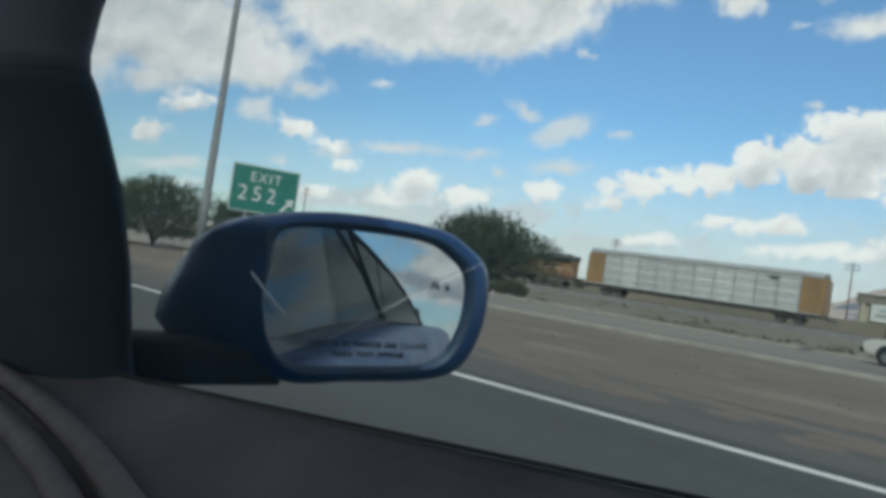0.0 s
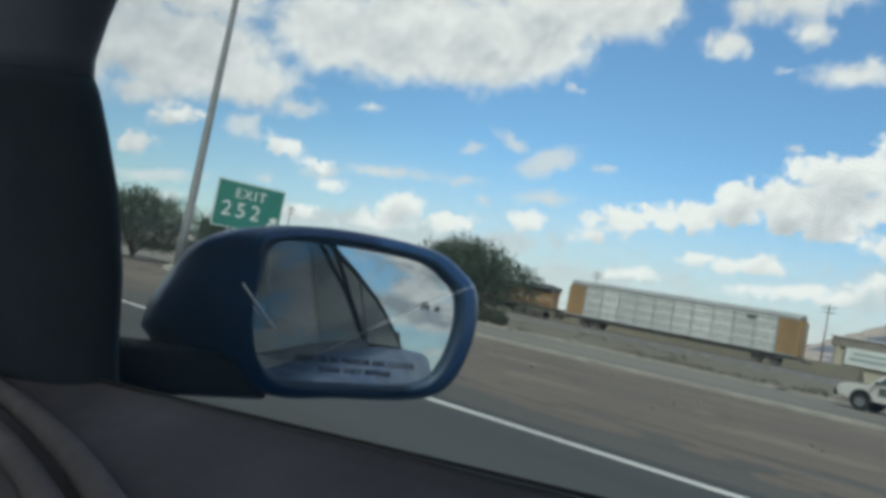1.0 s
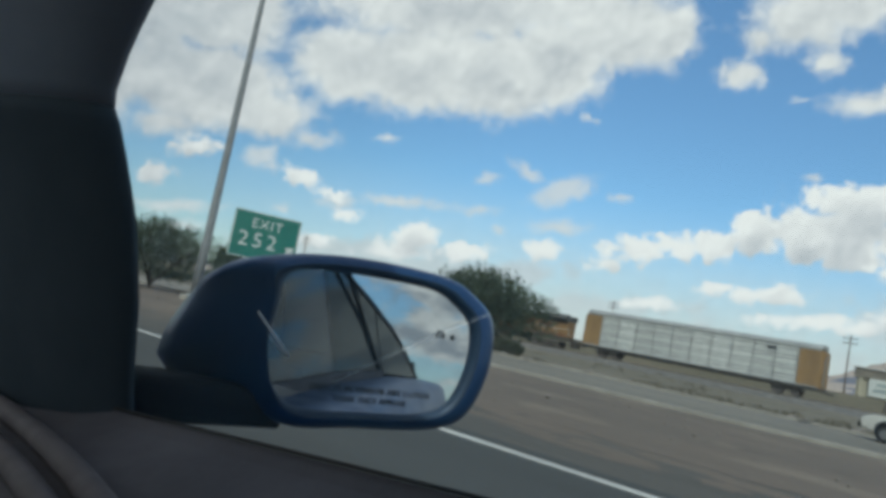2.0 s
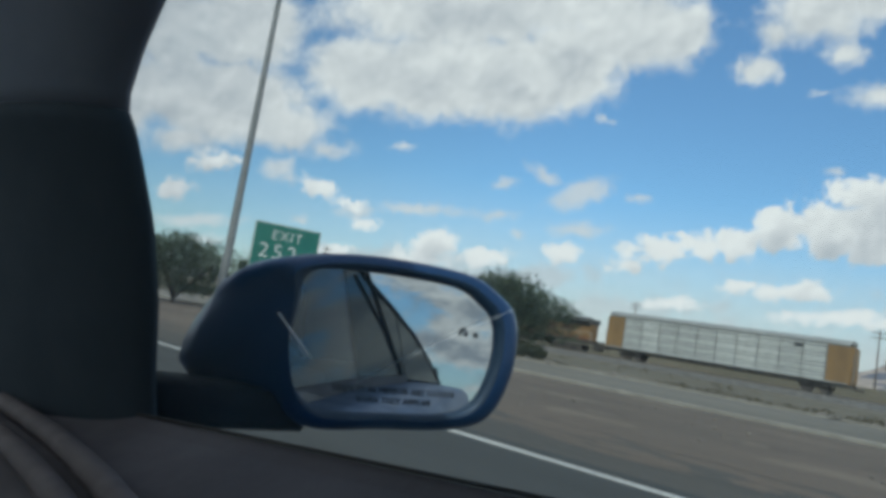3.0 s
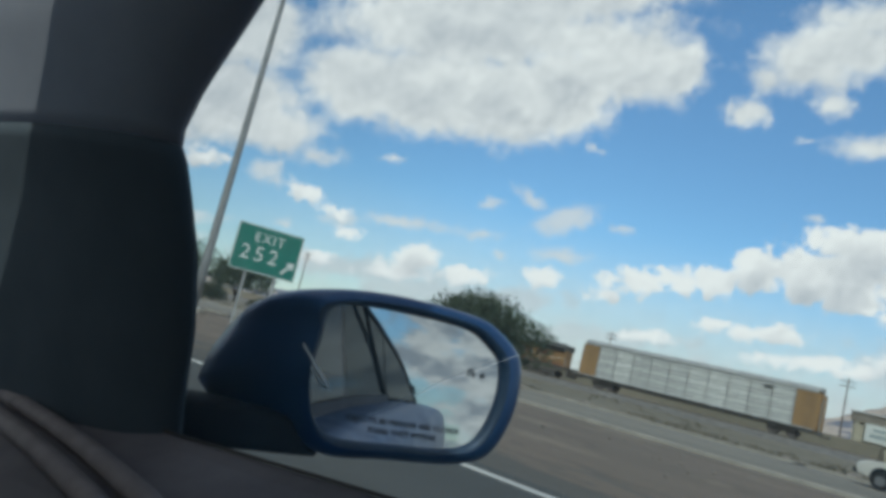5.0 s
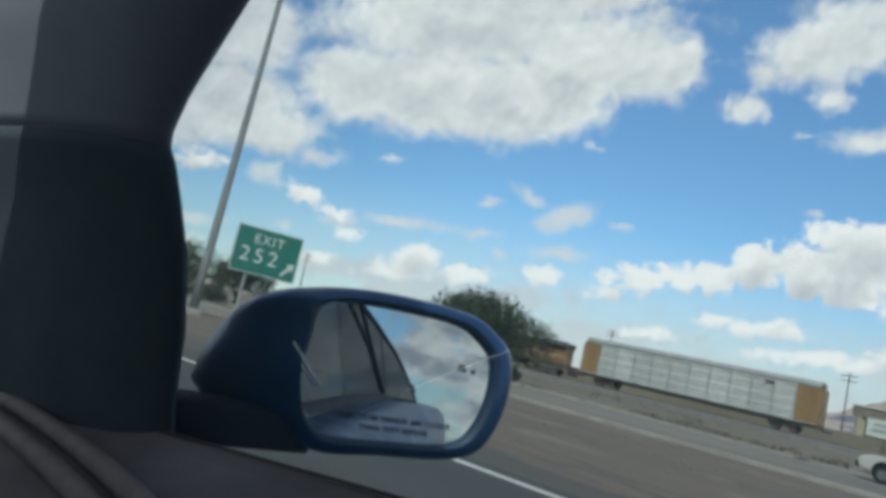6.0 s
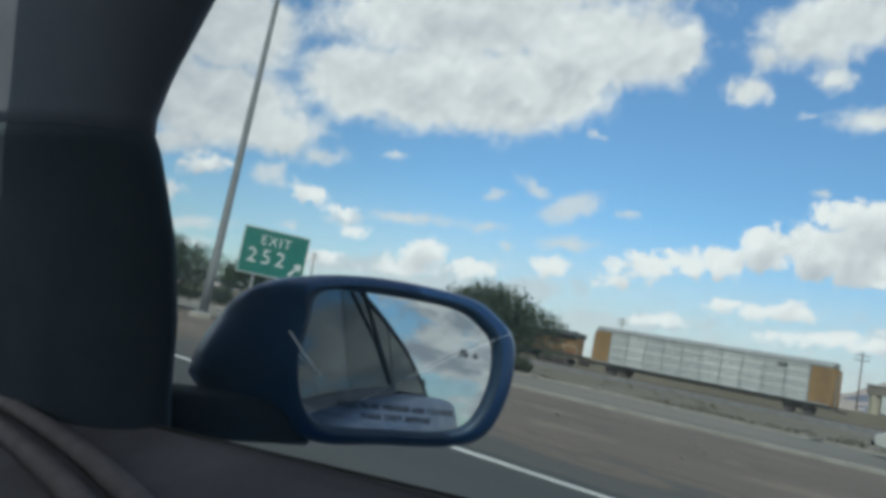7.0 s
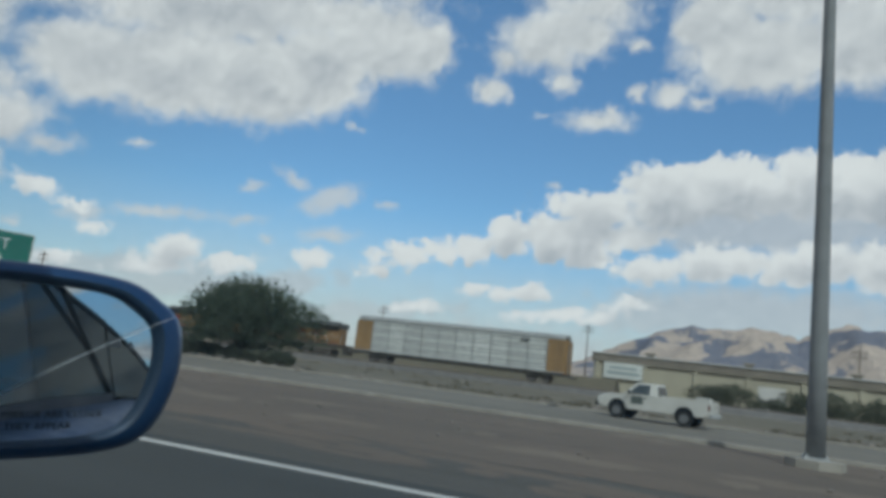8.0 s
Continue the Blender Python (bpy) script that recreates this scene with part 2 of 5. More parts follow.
def pane_surface(name, tint, dust, gloss=1.0):
    """Thin glass: clear, glossy at a slant, with a film of dust whose blue also stands in for haze."""
    mat = bpy.data.materials.new(name)
    mat.use_nodes = True
    n = Nodes(mat.node_tree)
    place = n.add("ShaderNodeTexCoord").outputs["Object"]
    film = n.math("MULTIPLY", n.span(n.noise(place, 7.0, 6.0), 0.3, 0.7, 0.55, 1.3), dust)
    clear = n.add("ShaderNodeBsdfTransparent", {"Color": (*tint, 1)})
    # dust, coloured blue to lay a haze over the view outside
    dirt = n.add("ShaderNodeBsdfTranslucent", {"Color": (0.30, 0.56, 0.74, 1)})
    shine = n.add("ShaderNodeBsdfGlossy", {"Color": (1, 1, 1, 1), "Roughness": 0.02})
    dusty = n.add("ShaderNodeMixShader", {0: film, 1: clear.outputs[0], 2: dirt.outputs[0]})
    facing = n.add("ShaderNodeLayerWeight", {"Blend": 0.5}).outputs["Facing"]
    slant = n.math("MULTIPLY", n.math("MULTIPLY_ADD", n.math("POWER", facing, 5.0), 0.92, 0.02), gloss)
    n.add("ShaderNodeOutputMaterial", {"Surface": n.add("ShaderNodeMixShader", {0: slant, 1: dusty.outputs[0], 2: shine.outputs[0]}).outputs[0]})
    return mat


def tinted_surface():
    """Dark glass that shines at a slant."""
    mat = bpy.data.materials.new("tinted_glass")
    mat.use_nodes = True
    n = Nodes(mat.node_tree)
    dark = n.add("ShaderNodeBsdfDiffuse", {"Color": (0.014, 0.018, 0.021, 1)})
    shine = n.add("ShaderNodeBsdfGlossy", {"Color": (0.93, 1, 1, 1), "Roughness": 0.03})
    facing = n.add("ShaderNodeLayerWeight", {"Blend": 0.5}).outputs["Facing"]
    slant = n.math("MULTIPLY_ADD", n.math("POWER", facing, 5.0), 0.27, 0.008)
    n.add("ShaderNodeOutputMaterial", {"Surface": n.add("ShaderNodeMixShader", {0: slant, 1: dark.outputs[0], 2: shine.outputs[0]}).outputs[0]})
    return mat


ASPHALT = material("asphalt", (0.047, 0.048, 0.045), 0.85, other=(0.033, 0.034, 0.032), scale=0.5, fine=60, bump=0.35, stretch=(1, 0.06, 1))
SHOULDER = material("shoulder_asphalt", (0.086, 0.076, 0.064), 0.9, other=(0.064, 0.059, 0.052), scale=0.7, fine=50, bump=0.4, stretch=(1, 0.10, 1))
DIRT = material("dirt", (0.140, 0.104, 0.080), 0.95, other=(0.102, 0.083, 0.067), scale=0.25, fine=9, bump=0.5, stretch=(1, 0.35, 1), depth=0.03)
GROUND = material("dry_ground", (0.165, 0.138, 0.100), 0.95, other=(0.110, 0.098, 0.070), scale=0.06, fine=3, bump=0.8, stretch=(1, 0.5, 1), depth=0.06)
DUST = material("sandy_dust", (0.180, 0.140, 0.108), 0.95, other=(0.140, 0.108, 0.084), scale=0.8, fine=12, bump=0.5, stretch=(1, 0.4, 1), depth=0.03)
WEEDS = material("weed_litter", (0.070, 0.062, 0.046), 0.95, other=(0.105, 0.078, 0.060), scale=2.0, fine=20, bump=0.8, depth=0.04)
CONCRETE = material("concrete", (0.35, 0.325, 0.28), 0.9, other=(0.25, 0.23, 0.20), scale=1.2, fine=40, bump=0.3)
PALE_ROAD = material("old_asphalt", (0.185, 0.167, 0.138), 0.92, other=(0.135, 0.122, 0.102), scale=0.35, fine=20, bump=0.4, stretch=(1, 0.15, 1))
ROAD_PAINT = material("road_paint", (0.62, 0.61, 0.57), 0.75, other=(0.42, 0.41, 0.39), scale=3.0, fine=60, bump=0.3, stretch=(1, 0.2, 1))
BALLAST = material("ballast", (0.20, 0.185, 0.17), 0.95, other=(0.09, 0.085, 0.08), scale=2.0, fine=14, bump=1.0, depth=0.05)
RAIL_STEEL = material("rail_steel", (0.32, 0.28, 0.25), 0.4, 0.8, bump=0.1)
PAINT_BLUE = material("blue_car_paint", (0.013, 0.082, 0.230), 0.42, 0.75, other=(0.010, 0.066, 0.190), scale=14, fine=60, bump=0.0, coat=0.15)
MIRROR_PAINT = material("mirror_blue_paint", (0.011, 0.060, 0.165), 0.44, 0.6, other=(0.010, 0.052, 0.145), scale=14, fine=60, bump=0.0, coat=0.3)
MIRROR_FRAME = material("mirror_frame_blue", (0.015, 0.040, 0.084), 0.5, 0.2, other=(0.012, 0.031, 0.063), scale=14, fine=60, bump=0.0)
ARM_BLACK = material("arm_black", (0.004, 0.006, 0.008), 0.7, other=(0.003, 0.004, 0.006), scale=20, fine=500, bump=0.1, depth=0.001, spec=0.12)
PLASTIC_BLACK = material("black_plastic", (0.011, 0.015, 0.018), 0.8, other=(0.008, 0.011, 0.014), scale=20, fine=500, bump=0.15, depth=0.001, spec=0.2)
TRIM_DARK = material("dark_trim", (0.235, 0.275, 0.335), 0.85, other=(0.205, 0.243, 0.298), scale=8, fine=600, bump=0.25, depth=0.001)
TRIM_DOOR = material("door_trim", (0.106, 0.102, 0.116), 0.75, other=(0.074, 0.072, 0.084), scale=9, fine=500, bump=0.25, depth=0.001)
# far darker than dark_trim: shade low on the pillar, put into the colour
CORNER_TRIM = material("corner_trim", (0.045, 0.070, 0.091), 0.85, other=(0.038, 0.061, 0.080), scale=8, fine=600, bump=0.25, depth=0.001)
SEAT_CLOTH = material("seat_cloth", (0.035, 0.036, 0.040), 0.95, other=(0.026, 0.027, 0.030), scale=12, fine=400, bump=0.3, depth=0.001, spec=0.1)
# paler than the door trim, to carry its highlights
SHEEN_GREY = material("grey_sheen", (0.160, 0.144, 0.150), 0.7, other=(0.122, 0.110, 0.116), scale=30, bump=0.05)
RUBBER = material("rubber", (0.024, 0.024, 0.025), 0.8, other=(0.032, 0.032, 0.032), scale=20, bump=0.1)
MIRROR = mirror_surface()
WINDOW = pane_surface("side_glass", (0.875, 0.95, 0.99), 0.019, 0.29)
CLEAR_GLASS = pane_surface("clear_glass", (0.92, 0.96, 0.97), 0.001, 0.15)
TINTED = tinted_surface()
INK = material("mirror_ink", (0.055, 0.062, 0.075), 0.7, bump=0.0)
SCRATCH = material("spider_silk", (0.90, 0.91, 0.92), 0.25, bump=0.0)
SIGN_GREEN = material("sign_green", (0.018, 0.165, 0.128), 0.45, other=(0.016, 0.138, 0.108), scale=1.5, fine=30, bump=0.02)
SIGN_WHITE = material("sign_white", (0.60, 0.63, 0.61), 0.45, other=(0.52, 0.55, 0.53), scale=2, bump=0.02)
GALVANISED = material("galvanised_steel", (0.42, 0.43, 0.43), 0.7, 0.0, other=(0.34, 0.35, 0.35), scale=2.5, fine=40, bump=0.05)
# galvanised steel darkened: the pole's backlit shade is put into its colour
BACKLIT_STEEL = material("backlit_pole_steel", (0.24, 0.25, 0.255), 0.7, 0.0, other=(0.19, 0.20, 0.205), scale=2.5, fine=40, bump=0.05)
ALUMINIUM = material("sign_back", (0.45, 0.46, 0.47), 0.5, 0.6, bump=0.05)
RACK_WHITE = material("weathered_white_steel", (0.56, 0.57, 0.545), 0.65, other=(0.43, 0.44, 0.42), scale=0.8, fine=12, bump=0.15, vary=0.10, stretch=(1, 1, 0.5))
RACK_FRAME = material("galvanised_frame", (0.36, 0.37, 0.36), 0.65, 0.2, other=(0.25, 0.25, 0.24), scale=1.0, fine=15, bump=0.15)
RACK_YELLOW = material("faded_yellow_steel", (0.33, 0.200, 0.085), 0.65, other=(0.22, 0.140, 0.068), scale=0.7, fine=10, bump=0.15, stretch=(1, 1, 0.4))
ROOF_STEEL = material("railcar_roof", (0.36, 0.37, 0.36), 0.6, 0.2, other=(0.28, 0.29, 0.285), scale=0.6, bump=0.1)
LOCO_YELLOW = material("locomotive_yellow", (0.29, 0.165, 0.070), 0.6, other=(0.20, 0.125, 0.062), scale=0.6, fine=10, bump=0.08)
LOCO_GREY = material("locomotive_grey", (0.100, 0.105, 0.105), 0.7, other=(0.075, 0.078, 0.078), scale=0.8, fine=10, bump=0.1)
UNDERFRAME = material("underframe_grime", (0.085, 0.076, 0.068), 0.85, other=(0.115, 0.100, 0.086), scale=1.5, fine=12, bump=0.3)
RED_STRIPE = material("red_stripe", (0.24, 0.055, 0.035), 0.6, bump=0.05)
STUCCO = material("beige_stucco", (0.46, 0.42, 0.32), 0.9, other=(0.38, 0.35, 0.27), scale=0.25, fine=12, bump=0.3, stretch=(1, 1, 0.5))
FASCIA = material("brown_fascia", (0.25, 0.220, 0.178), 0.8, other=(0.19, 0.168, 0.138), scale=0.4, fine=8, bump=0.2)
ROOF_WHITE = material("pale_roof", (0.60, 0.59, 0.56), 0.8, other=(0.50, 0.49, 0.46), scale=0.3, bump=0.1)
BOARD = material("sign_board", (0.66, 0.68, 0.64), 0.6, other=(0.58, 0.60, 0.57), scale=1.0, bump=0.02)
PALE_BAR = material("faded_lettering", (0.36, 0.42, 0.42), 0.6, bump=0.0)
BARK = material("bark", (0.085, 0.070, 0.052), 0.95, other=(0.050, 0.042, 0.033), scale=5, fine=40, bump=0.7, stretch=(1, 1, 0.3))
TRUCK_GLASS = material("truck_glass", (0.060, 0.070, 0.072), 0.12, other=(0.075, 0.085, 0.087), scale=2, bump=0.0, spec=0.6)
TRUCK_WHITE = material("white_truck_paint", (0.60, 0.59, 0.55), 0.55, other=(0.50, 0.49, 0.45), scale=1.5, fine=30, bump=0.02, coat=0.4)
TYRE = material("tyre", (0.020, 0.020, 0.021), 0.85, scale=10, bump=0.2)
RIM = material("wheel_rim", (0.26, 0.26, 0.26), 0.4, 0.6, bump=0.05)
LAMP_RED = material("tail_lamp", (0.16, 0.035, 0.03), 0.25, bump=0.0)
LAMP_CLEAR = material("head_lamp", (0.62, 0.62, 0.58), 0.15, bump=0.0)
DOOR_SIGN = material("door_panel_sign", (0.10, 0.12, 0.11), 0.5, bump=0.0)
STONE = material("field_stone", (0.19, 0.165, 0.14), 0.9, other=(0.13, 0.115, 0.10), scale=3, fine=20, bump=0.5, vary=0.2)
WOOD_POLE = material("utility_pole_wood", (0.16, 0.125, 0.095), 0.9, scale=2, bump=0.4, stretch=(1, 1, 0.2))


def rock_surface():
    """Bare pinkish rock; scrub and cloud shade are put into the colour as dark slopes."""
    mat = bpy.data.materials.new("mountain_rock")
    mat.use_nodes = True
    n = Nodes(mat.node_tree)
    place = n.add("ShaderNodeTexCoord").outputs["Object"]
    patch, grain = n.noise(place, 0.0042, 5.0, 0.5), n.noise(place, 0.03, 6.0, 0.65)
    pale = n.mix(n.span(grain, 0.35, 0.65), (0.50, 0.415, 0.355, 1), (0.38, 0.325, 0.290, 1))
    # bluish dark tone: scrub, and cloud shade painted into the rock
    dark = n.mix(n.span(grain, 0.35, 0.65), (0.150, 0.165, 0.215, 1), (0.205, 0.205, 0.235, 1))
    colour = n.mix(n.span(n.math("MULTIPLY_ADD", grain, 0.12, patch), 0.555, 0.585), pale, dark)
    relief = n.add("ShaderNodeBump", {"Height": grain, "Strength": 0.6, "Distance": 20.0}).outputs[0]
    shader = n.add("ShaderNodeBsdfPrincipled", {"Base Color": colour, "Roughness": 0.95, "Normal": relief, "Specular IOR Level": 0.1})
    n.add("ShaderNodeOutputMaterial", {"Surface": shader.outputs[0]})
    return mat


def leaf_surface(name, base, other):
    mat = bpy.data.materials.new(name)
    mat.use_nodes = True
    n = Nodes(mat.node_tree)
    odd = n.add("ShaderNodeNewGeometry").outputs["Random Per Island"]
    place = n.add("ShaderNodeTexCoord").outputs["Object"]
    clump = n.span(n.noise(place, 0.9, 3.0), 0.35, 0.65)
    colour = n.mix(n.math("ADD", n.math("MULTIPLY", odd, 0.5), n.math("MULTIPLY", clump, 0.5)), (*base, 1), (*other, 1))
    front = n.add("ShaderNodeBsdfDiffuse", {"Color": colour, "Roughness": 0.8})
    back = n.add("ShaderNodeBsdfTranslucent", {"Color": colour})
    n.add("ShaderNodeOutputMaterial", {"Surface": n.add("ShaderNodeMixShader", {0: 0.35, 1: front.outputs[0], 2: back.outputs[0]}).outputs[0]})
    return mat


LEAF = leaf_surface("desert_tree_leaf", (0.074, 0.098, 0.072), (0.150, 0.178, 0.130))
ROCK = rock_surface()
DRY_LEAF = leaf_surface("dry_weed", (0.125, 0.110, 0.080), (0.215, 0.190, 0.145))
LEAF_GREY = leaf_surface("grey_shrub_leaf", (0.115, 0.130, 0.098), (0.205, 0.212, 0.162))


# ---- mesh helpers ----
def part(name, bm, mat, parent=None, label="", smooth=False):
    mesh = bpy.data.meshes.new(name)
    bmesh.ops.recalc_face_normals(bm, faces=bm.faces)
    bm.to_mesh(mesh)
    bm.free()
    mesh.materials.append(mat)
    if smooth:
        mesh.polygons.foreach_set("use_smooth", [True] * len(mesh.polygons))
    ob = new(name, mesh)
    if parent is not None:
        ob.parent = parent
    if label:
        ob["label"] = label
    return ob


def thing(name, label, category, m=None, group="", kind=""):
    ob = tagged(new(name), label, category, group, kind)
    ob.matrix_world = m or Matrix()
    return ob


def box(bm, centre, size, bevel=0.0, turn=None):
    made = bmesh.ops.create_cube(bm, size=1.0)["verts"]
    bmesh.ops.scale(bm, vec=size, verts=made)
    if bevel:
        edges = list({e for v in made for e in v.link_edges})
        made = list({v for f in bmesh.ops.bevel(bm, geom=edges, offset=bevel, segments=2, affect="EDGES", profile=0.6)["faces"] for v in f.verts} | {v for v in made if v.is_valid})
    if turn is not None:
        bmesh.ops.transform(bm, matrix=turn, verts=made)
    bmesh.ops.translate(bm, vec=centre, verts=made)
    return bm


def boxes(*items, bevel=0.0):
    bm = bmesh.new()
    for centre, size in items:
        box(bm, centre, size, bevel)
    return bm


def rings(bm, loops, close_start=True, close_end=True, cyclic=True):
    """Skin a row of loops of points."""
    rows = [[bm.verts.new(p) for p in loop] for loop in loops]
    count = len(rows[0])
    for a, b in zip(rows, rows[1:]):
        for i in range(count if cyclic else count - 1):
            j = (i + 1) % count
            bm.faces.new((a[i], a[j], b[j], b[i]))
    if cyclic and close_start:
        bm.faces.new(rows[0])
    if cyclic and close_end:
        bm.faces.new(list(reversed(rows[-1])))
    return bm


def tube(bm, points, radii, sides=8, close=True):
    points = [Vector(p) for p in points]
    loops = []
    for i, p in enumerate(points):
        along = (points[min(i + 1, len(points) - 1)] - points[max(i - 1, 0)]).normalized()
        side = along.cross(Vector((0, 0, 1)) if abs(along.z) < 0.95 else Vector((1, 0, 0))).normalized()
        over = side.cross(along)
        r = radii[i] if isinstance(radii, (list, tuple)) else radii
        loops.append([p + (side * math.cos(2 * math.pi * k / sides) + over * math.sin(2 * math.pi * k / sides)) * r for k in range(sides)])
    return rings(bm, loops, close, close)


def smooth_loop(points, steps=5):
    """A closed rounded outline through corner points."""
    out, count = [], len(points)
    for i in range(count):
        p0, p1, p2, p3 = (Vector((*points[(i + k - 1) % count], 0)) for k in range(4))
        for s in range(steps):
            t = s / steps
            out.append(0.5 * ((2 * p1) + (p2 - p0) * t + (2 * p0 - 5 * p1 + 4 * p2 - p3) * t * t + (3 * p1 - p0 - 3 * p2 + p3) * t ** 3))
    return out


def prism(outline, x0, x1, axis="x"):
    """A flat outline (two coordinates) drawn out along an axis."""
    bm = bmesh.new()

    def at(p, d):
        return {"x": (d, p[0], p[1]), "y": (p[0], d, p[1]), "z": (p[0], p[1], d)}[axis]

    rings(bm, [[at(p, x0) for p in outline], [at(p, x1) for p in outline]])
    return bm


def drum(bm, centre, radius, width, axis="x", sides=20):
    m = Matrix.Rotation(radians(90), 4, "Y") if axis == "x" else Matrix.Rotation(radians(90), 4, "X") if axis == "y" else Matrix()
    bmesh.ops.create_cone(bm, cap_ends=True, segments=sides, radius1=radius, radius2=radius, depth=width, matrix=Matrix.Translation(centre) @ m)
    return bm


def letters(name, text, size, mat, parent, m, spacing=1.0, depth=0.0005, width=1.0):
    curve = bpy.data.curves.new(name, "FONT")
    curve.body, curve.size, curve.extrude, curve.space_character = text, size, depth, spacing
    curve.align_x, curve.align_y = "CENTER", "CENTER"
    ob = new("lettering_source", curve)
    mesh = bpy.data.meshes.new_from_object(ob.evaluated_get(bpy.context.evaluated_depsgraph_get()))
    bpy.data.objects.remove(ob)
    mesh.materials.clear()
    mesh.materials.append(mat)
    mesh.transform(m @ Matrix.Diagonal((width, 1, 1, 1)))
    made = new(name, mesh)
    made.parent = parent
    return made


# ---- ground and roads ----
def sheet(name, x0, x1, y0, y1, z, mat, label, category, thick=0.0, nx=1, ny=1):
    bm = bmesh.new()
    if thick:
        box(bm, ((x0 + x1) / 2, (y0 + y1) / 2, z - thick / 2), (x1 - x0, y1 - y0, thick))
    else:
        bmesh.ops.create_grid(bm, x_segments=nx, y_segments=ny, size=0.5, matrix=Matrix.Translation(((x0 + x1) / 2, (y0 + y1) / 2, z)) @ Matrix.Diagonal((x1 - x0, y1 - y0, 1, 1)))
    return tagged(part(name, bm, mat), label, category, kind="structure")


sheet("ground", -4500, 4500, -4500, 4500, -0.05, GROUND, "dry desert ground with sparse grey-brown weeds", "ground")
sheet("road", -12.0, 6.95, -600, 900, 0.0, ASPHALT, "dark grey asphalt highway lanes worn by tyres", "road", 0.12)
sheet("road_shoulder", 6.95, 10.4, -600, 900, -0.004, SHOULDER, "brownish grey asphalt shoulder with dust and grit", "road shoulder", 0.12)
sheet("verge", 10.4, 20.6, -600, 900, -0.012, DIRT, "reddish brown bare dirt verge beside the highway", "verge", 0.10)


def ragged_dirt():
    """Dust that the wind and wheels have dragged over the asphalt."""
    for name, base, reach, seed, label in (("dirt_drift", 10.42, 1.5, 3.0, "thin reddish dirt drifted over the shoulder's edge"),):
        verts, faces = [], []
        for k in range(700):
            y = -60 + 0.4 * k
            a = noise.fractal(Vector((y * 0.22, seed, 0)), 0.8, 2.0, 5)
            b = noise.fractal(Vector((y * 0.30, seed + 9, 0)), 0.8, 2.0, 5)
            verts += [(base - reach * (0.45 + 0.6 * a), y, -0.0005), (base + 0.5 + 0.2 * b, y, -0.0005)]
            if k:
                faces.append((2 * k - 2, 2 * k, 2 * k + 1, 2 * k - 1))
        mesh = bpy.data.meshes.new(name)
        mesh.from_pydata(verts, [], faces)
        mesh.materials.append(DIRT)
        tagged(new(name, mesh), label, "dirt", kind="structure")


ragged_dirt()


def dust_patches():
    """Loose dust: dense along the verge's edge, thinner out on the asphalt, pale and red on the verge."""
    rnd = random.Random(31)
    for name, count, mat, label in (("dust_patch", 900, DIRT, "ragged tongues of reddish dust on the shoulder"), ("pale_dust", 240, DUST, "pale sandy streaks on the bare dirt"),
                                    ("dry_weeds", 300, WEEDS, "dark dry weed litter on the bare dirt")):
        verts, faces = [], []
        for k in range(count):
            y = rnd.uniform(-25, 110)
            if name == "dust_patch":
                x = 10.5 - abs(rnd.gauss(0, 1.1))
            elif name == "pale_dust":
                x = rnd.choice((rnd.uniform(10.8, 20.0), rnd.gauss(12.6, 0.5), rnd.gauss(19.0, 0.6)))
            else:
                x = rnd.choice((rnd.uniform(11.5, 20.0), rnd.gauss(13.6, 0.3)))
            long, wide = rnd.uniform(0.3, 1.6), rnd.uniform(0.08, 0.36) * (1.8 if name == "pale_dust" else 1.0)
            if name == "dry_weeds":
                long, wide = rnd.uniform(0.06, 0.35), rnd.uniform(0.05, 0.16)
            z = (-0.0025 if name == "dust_patch" else -0.0105) + k * 1.5e-6
            base = len(verts)
            for i in range(14):
                a = 2 * math.pi * i / 14
                r = rnd.uniform(0.55, 1.15)
                verts.append((x + wide * r * math.cos(a) + 0.03 * long * math.sin(a), y + long * r * math.sin(a), z))
            faces.append(tuple(range(base, base + 14)))
        mesh = bpy.data.meshes.new(name)
        mesh.from_pydata(verts, [], faces)
        mesh.materials.append(mat)
        tagged(new(name, mesh), label, "dirt", kind="stuff")


dust_patches()
sheet("frontage_road", 20.6, 32.5, -600, 900, 0.0, PALE_ROAD, "pale worn asphalt frontage road", "road", 0.10)


def stripe(x, width, y0, y1, label):
    return sheet("road_line", x - width / 2, x + width / 2, y0, y1, 0.006, ROAD_PAINT, label, "road line", 0.004)


stripe(6.50, 0.15, -300, 700, "solid white edge line painted on the highway")
stripe(21.1, 0.12, -300, 700, "thin white edge line along the frontage road")
for k in range(-6, 30):
    bm = box(bmesh.new(), (6.72, 10.0 + 12.0 * k, 0.008), (0.10, 0.10, 0.018), 0.006)
    tagged(part("road_marker", bm, ROAD_PAINT), "small white raised marker beside the edge line", "road marker", "raised road markers")

for x, label in ((20.5, "low pale concrete kerb between dirt and frontage road"), (32.6, "low pale concrete kerb at the far side of the frontage road")):
    bm = box(bmesh.new(), (x, 150, 0.02), (0.20, 900, 0.16), 0.02)
    tagged(part("kerb", bm, CONCRETE), label, "kerb", kind="structure")


def rail_bed():
    outline = [(74.0, -0.1), (76.8, 0.50), (83.2, 0.50), (86.0, -0.1)]
    tagged(part("rail_bed", prism(outline, -300, 600, "y"), BALLAST), "grey crushed stone bed under the railway", "rail bed", kind="structure")
    for x in (79.28, 80.72):
        bm = boxes(((x, 150, 0.60), (0.07, 900, 0.05)), ((x, 150, 0.53), (0.14, 900, 0.10)))
        tagged(part("rail", bm, RAIL_STEEL), "rusty steel rail on the stone bed", "rail", "rails")


rail_bed()
RAIL = 0.63
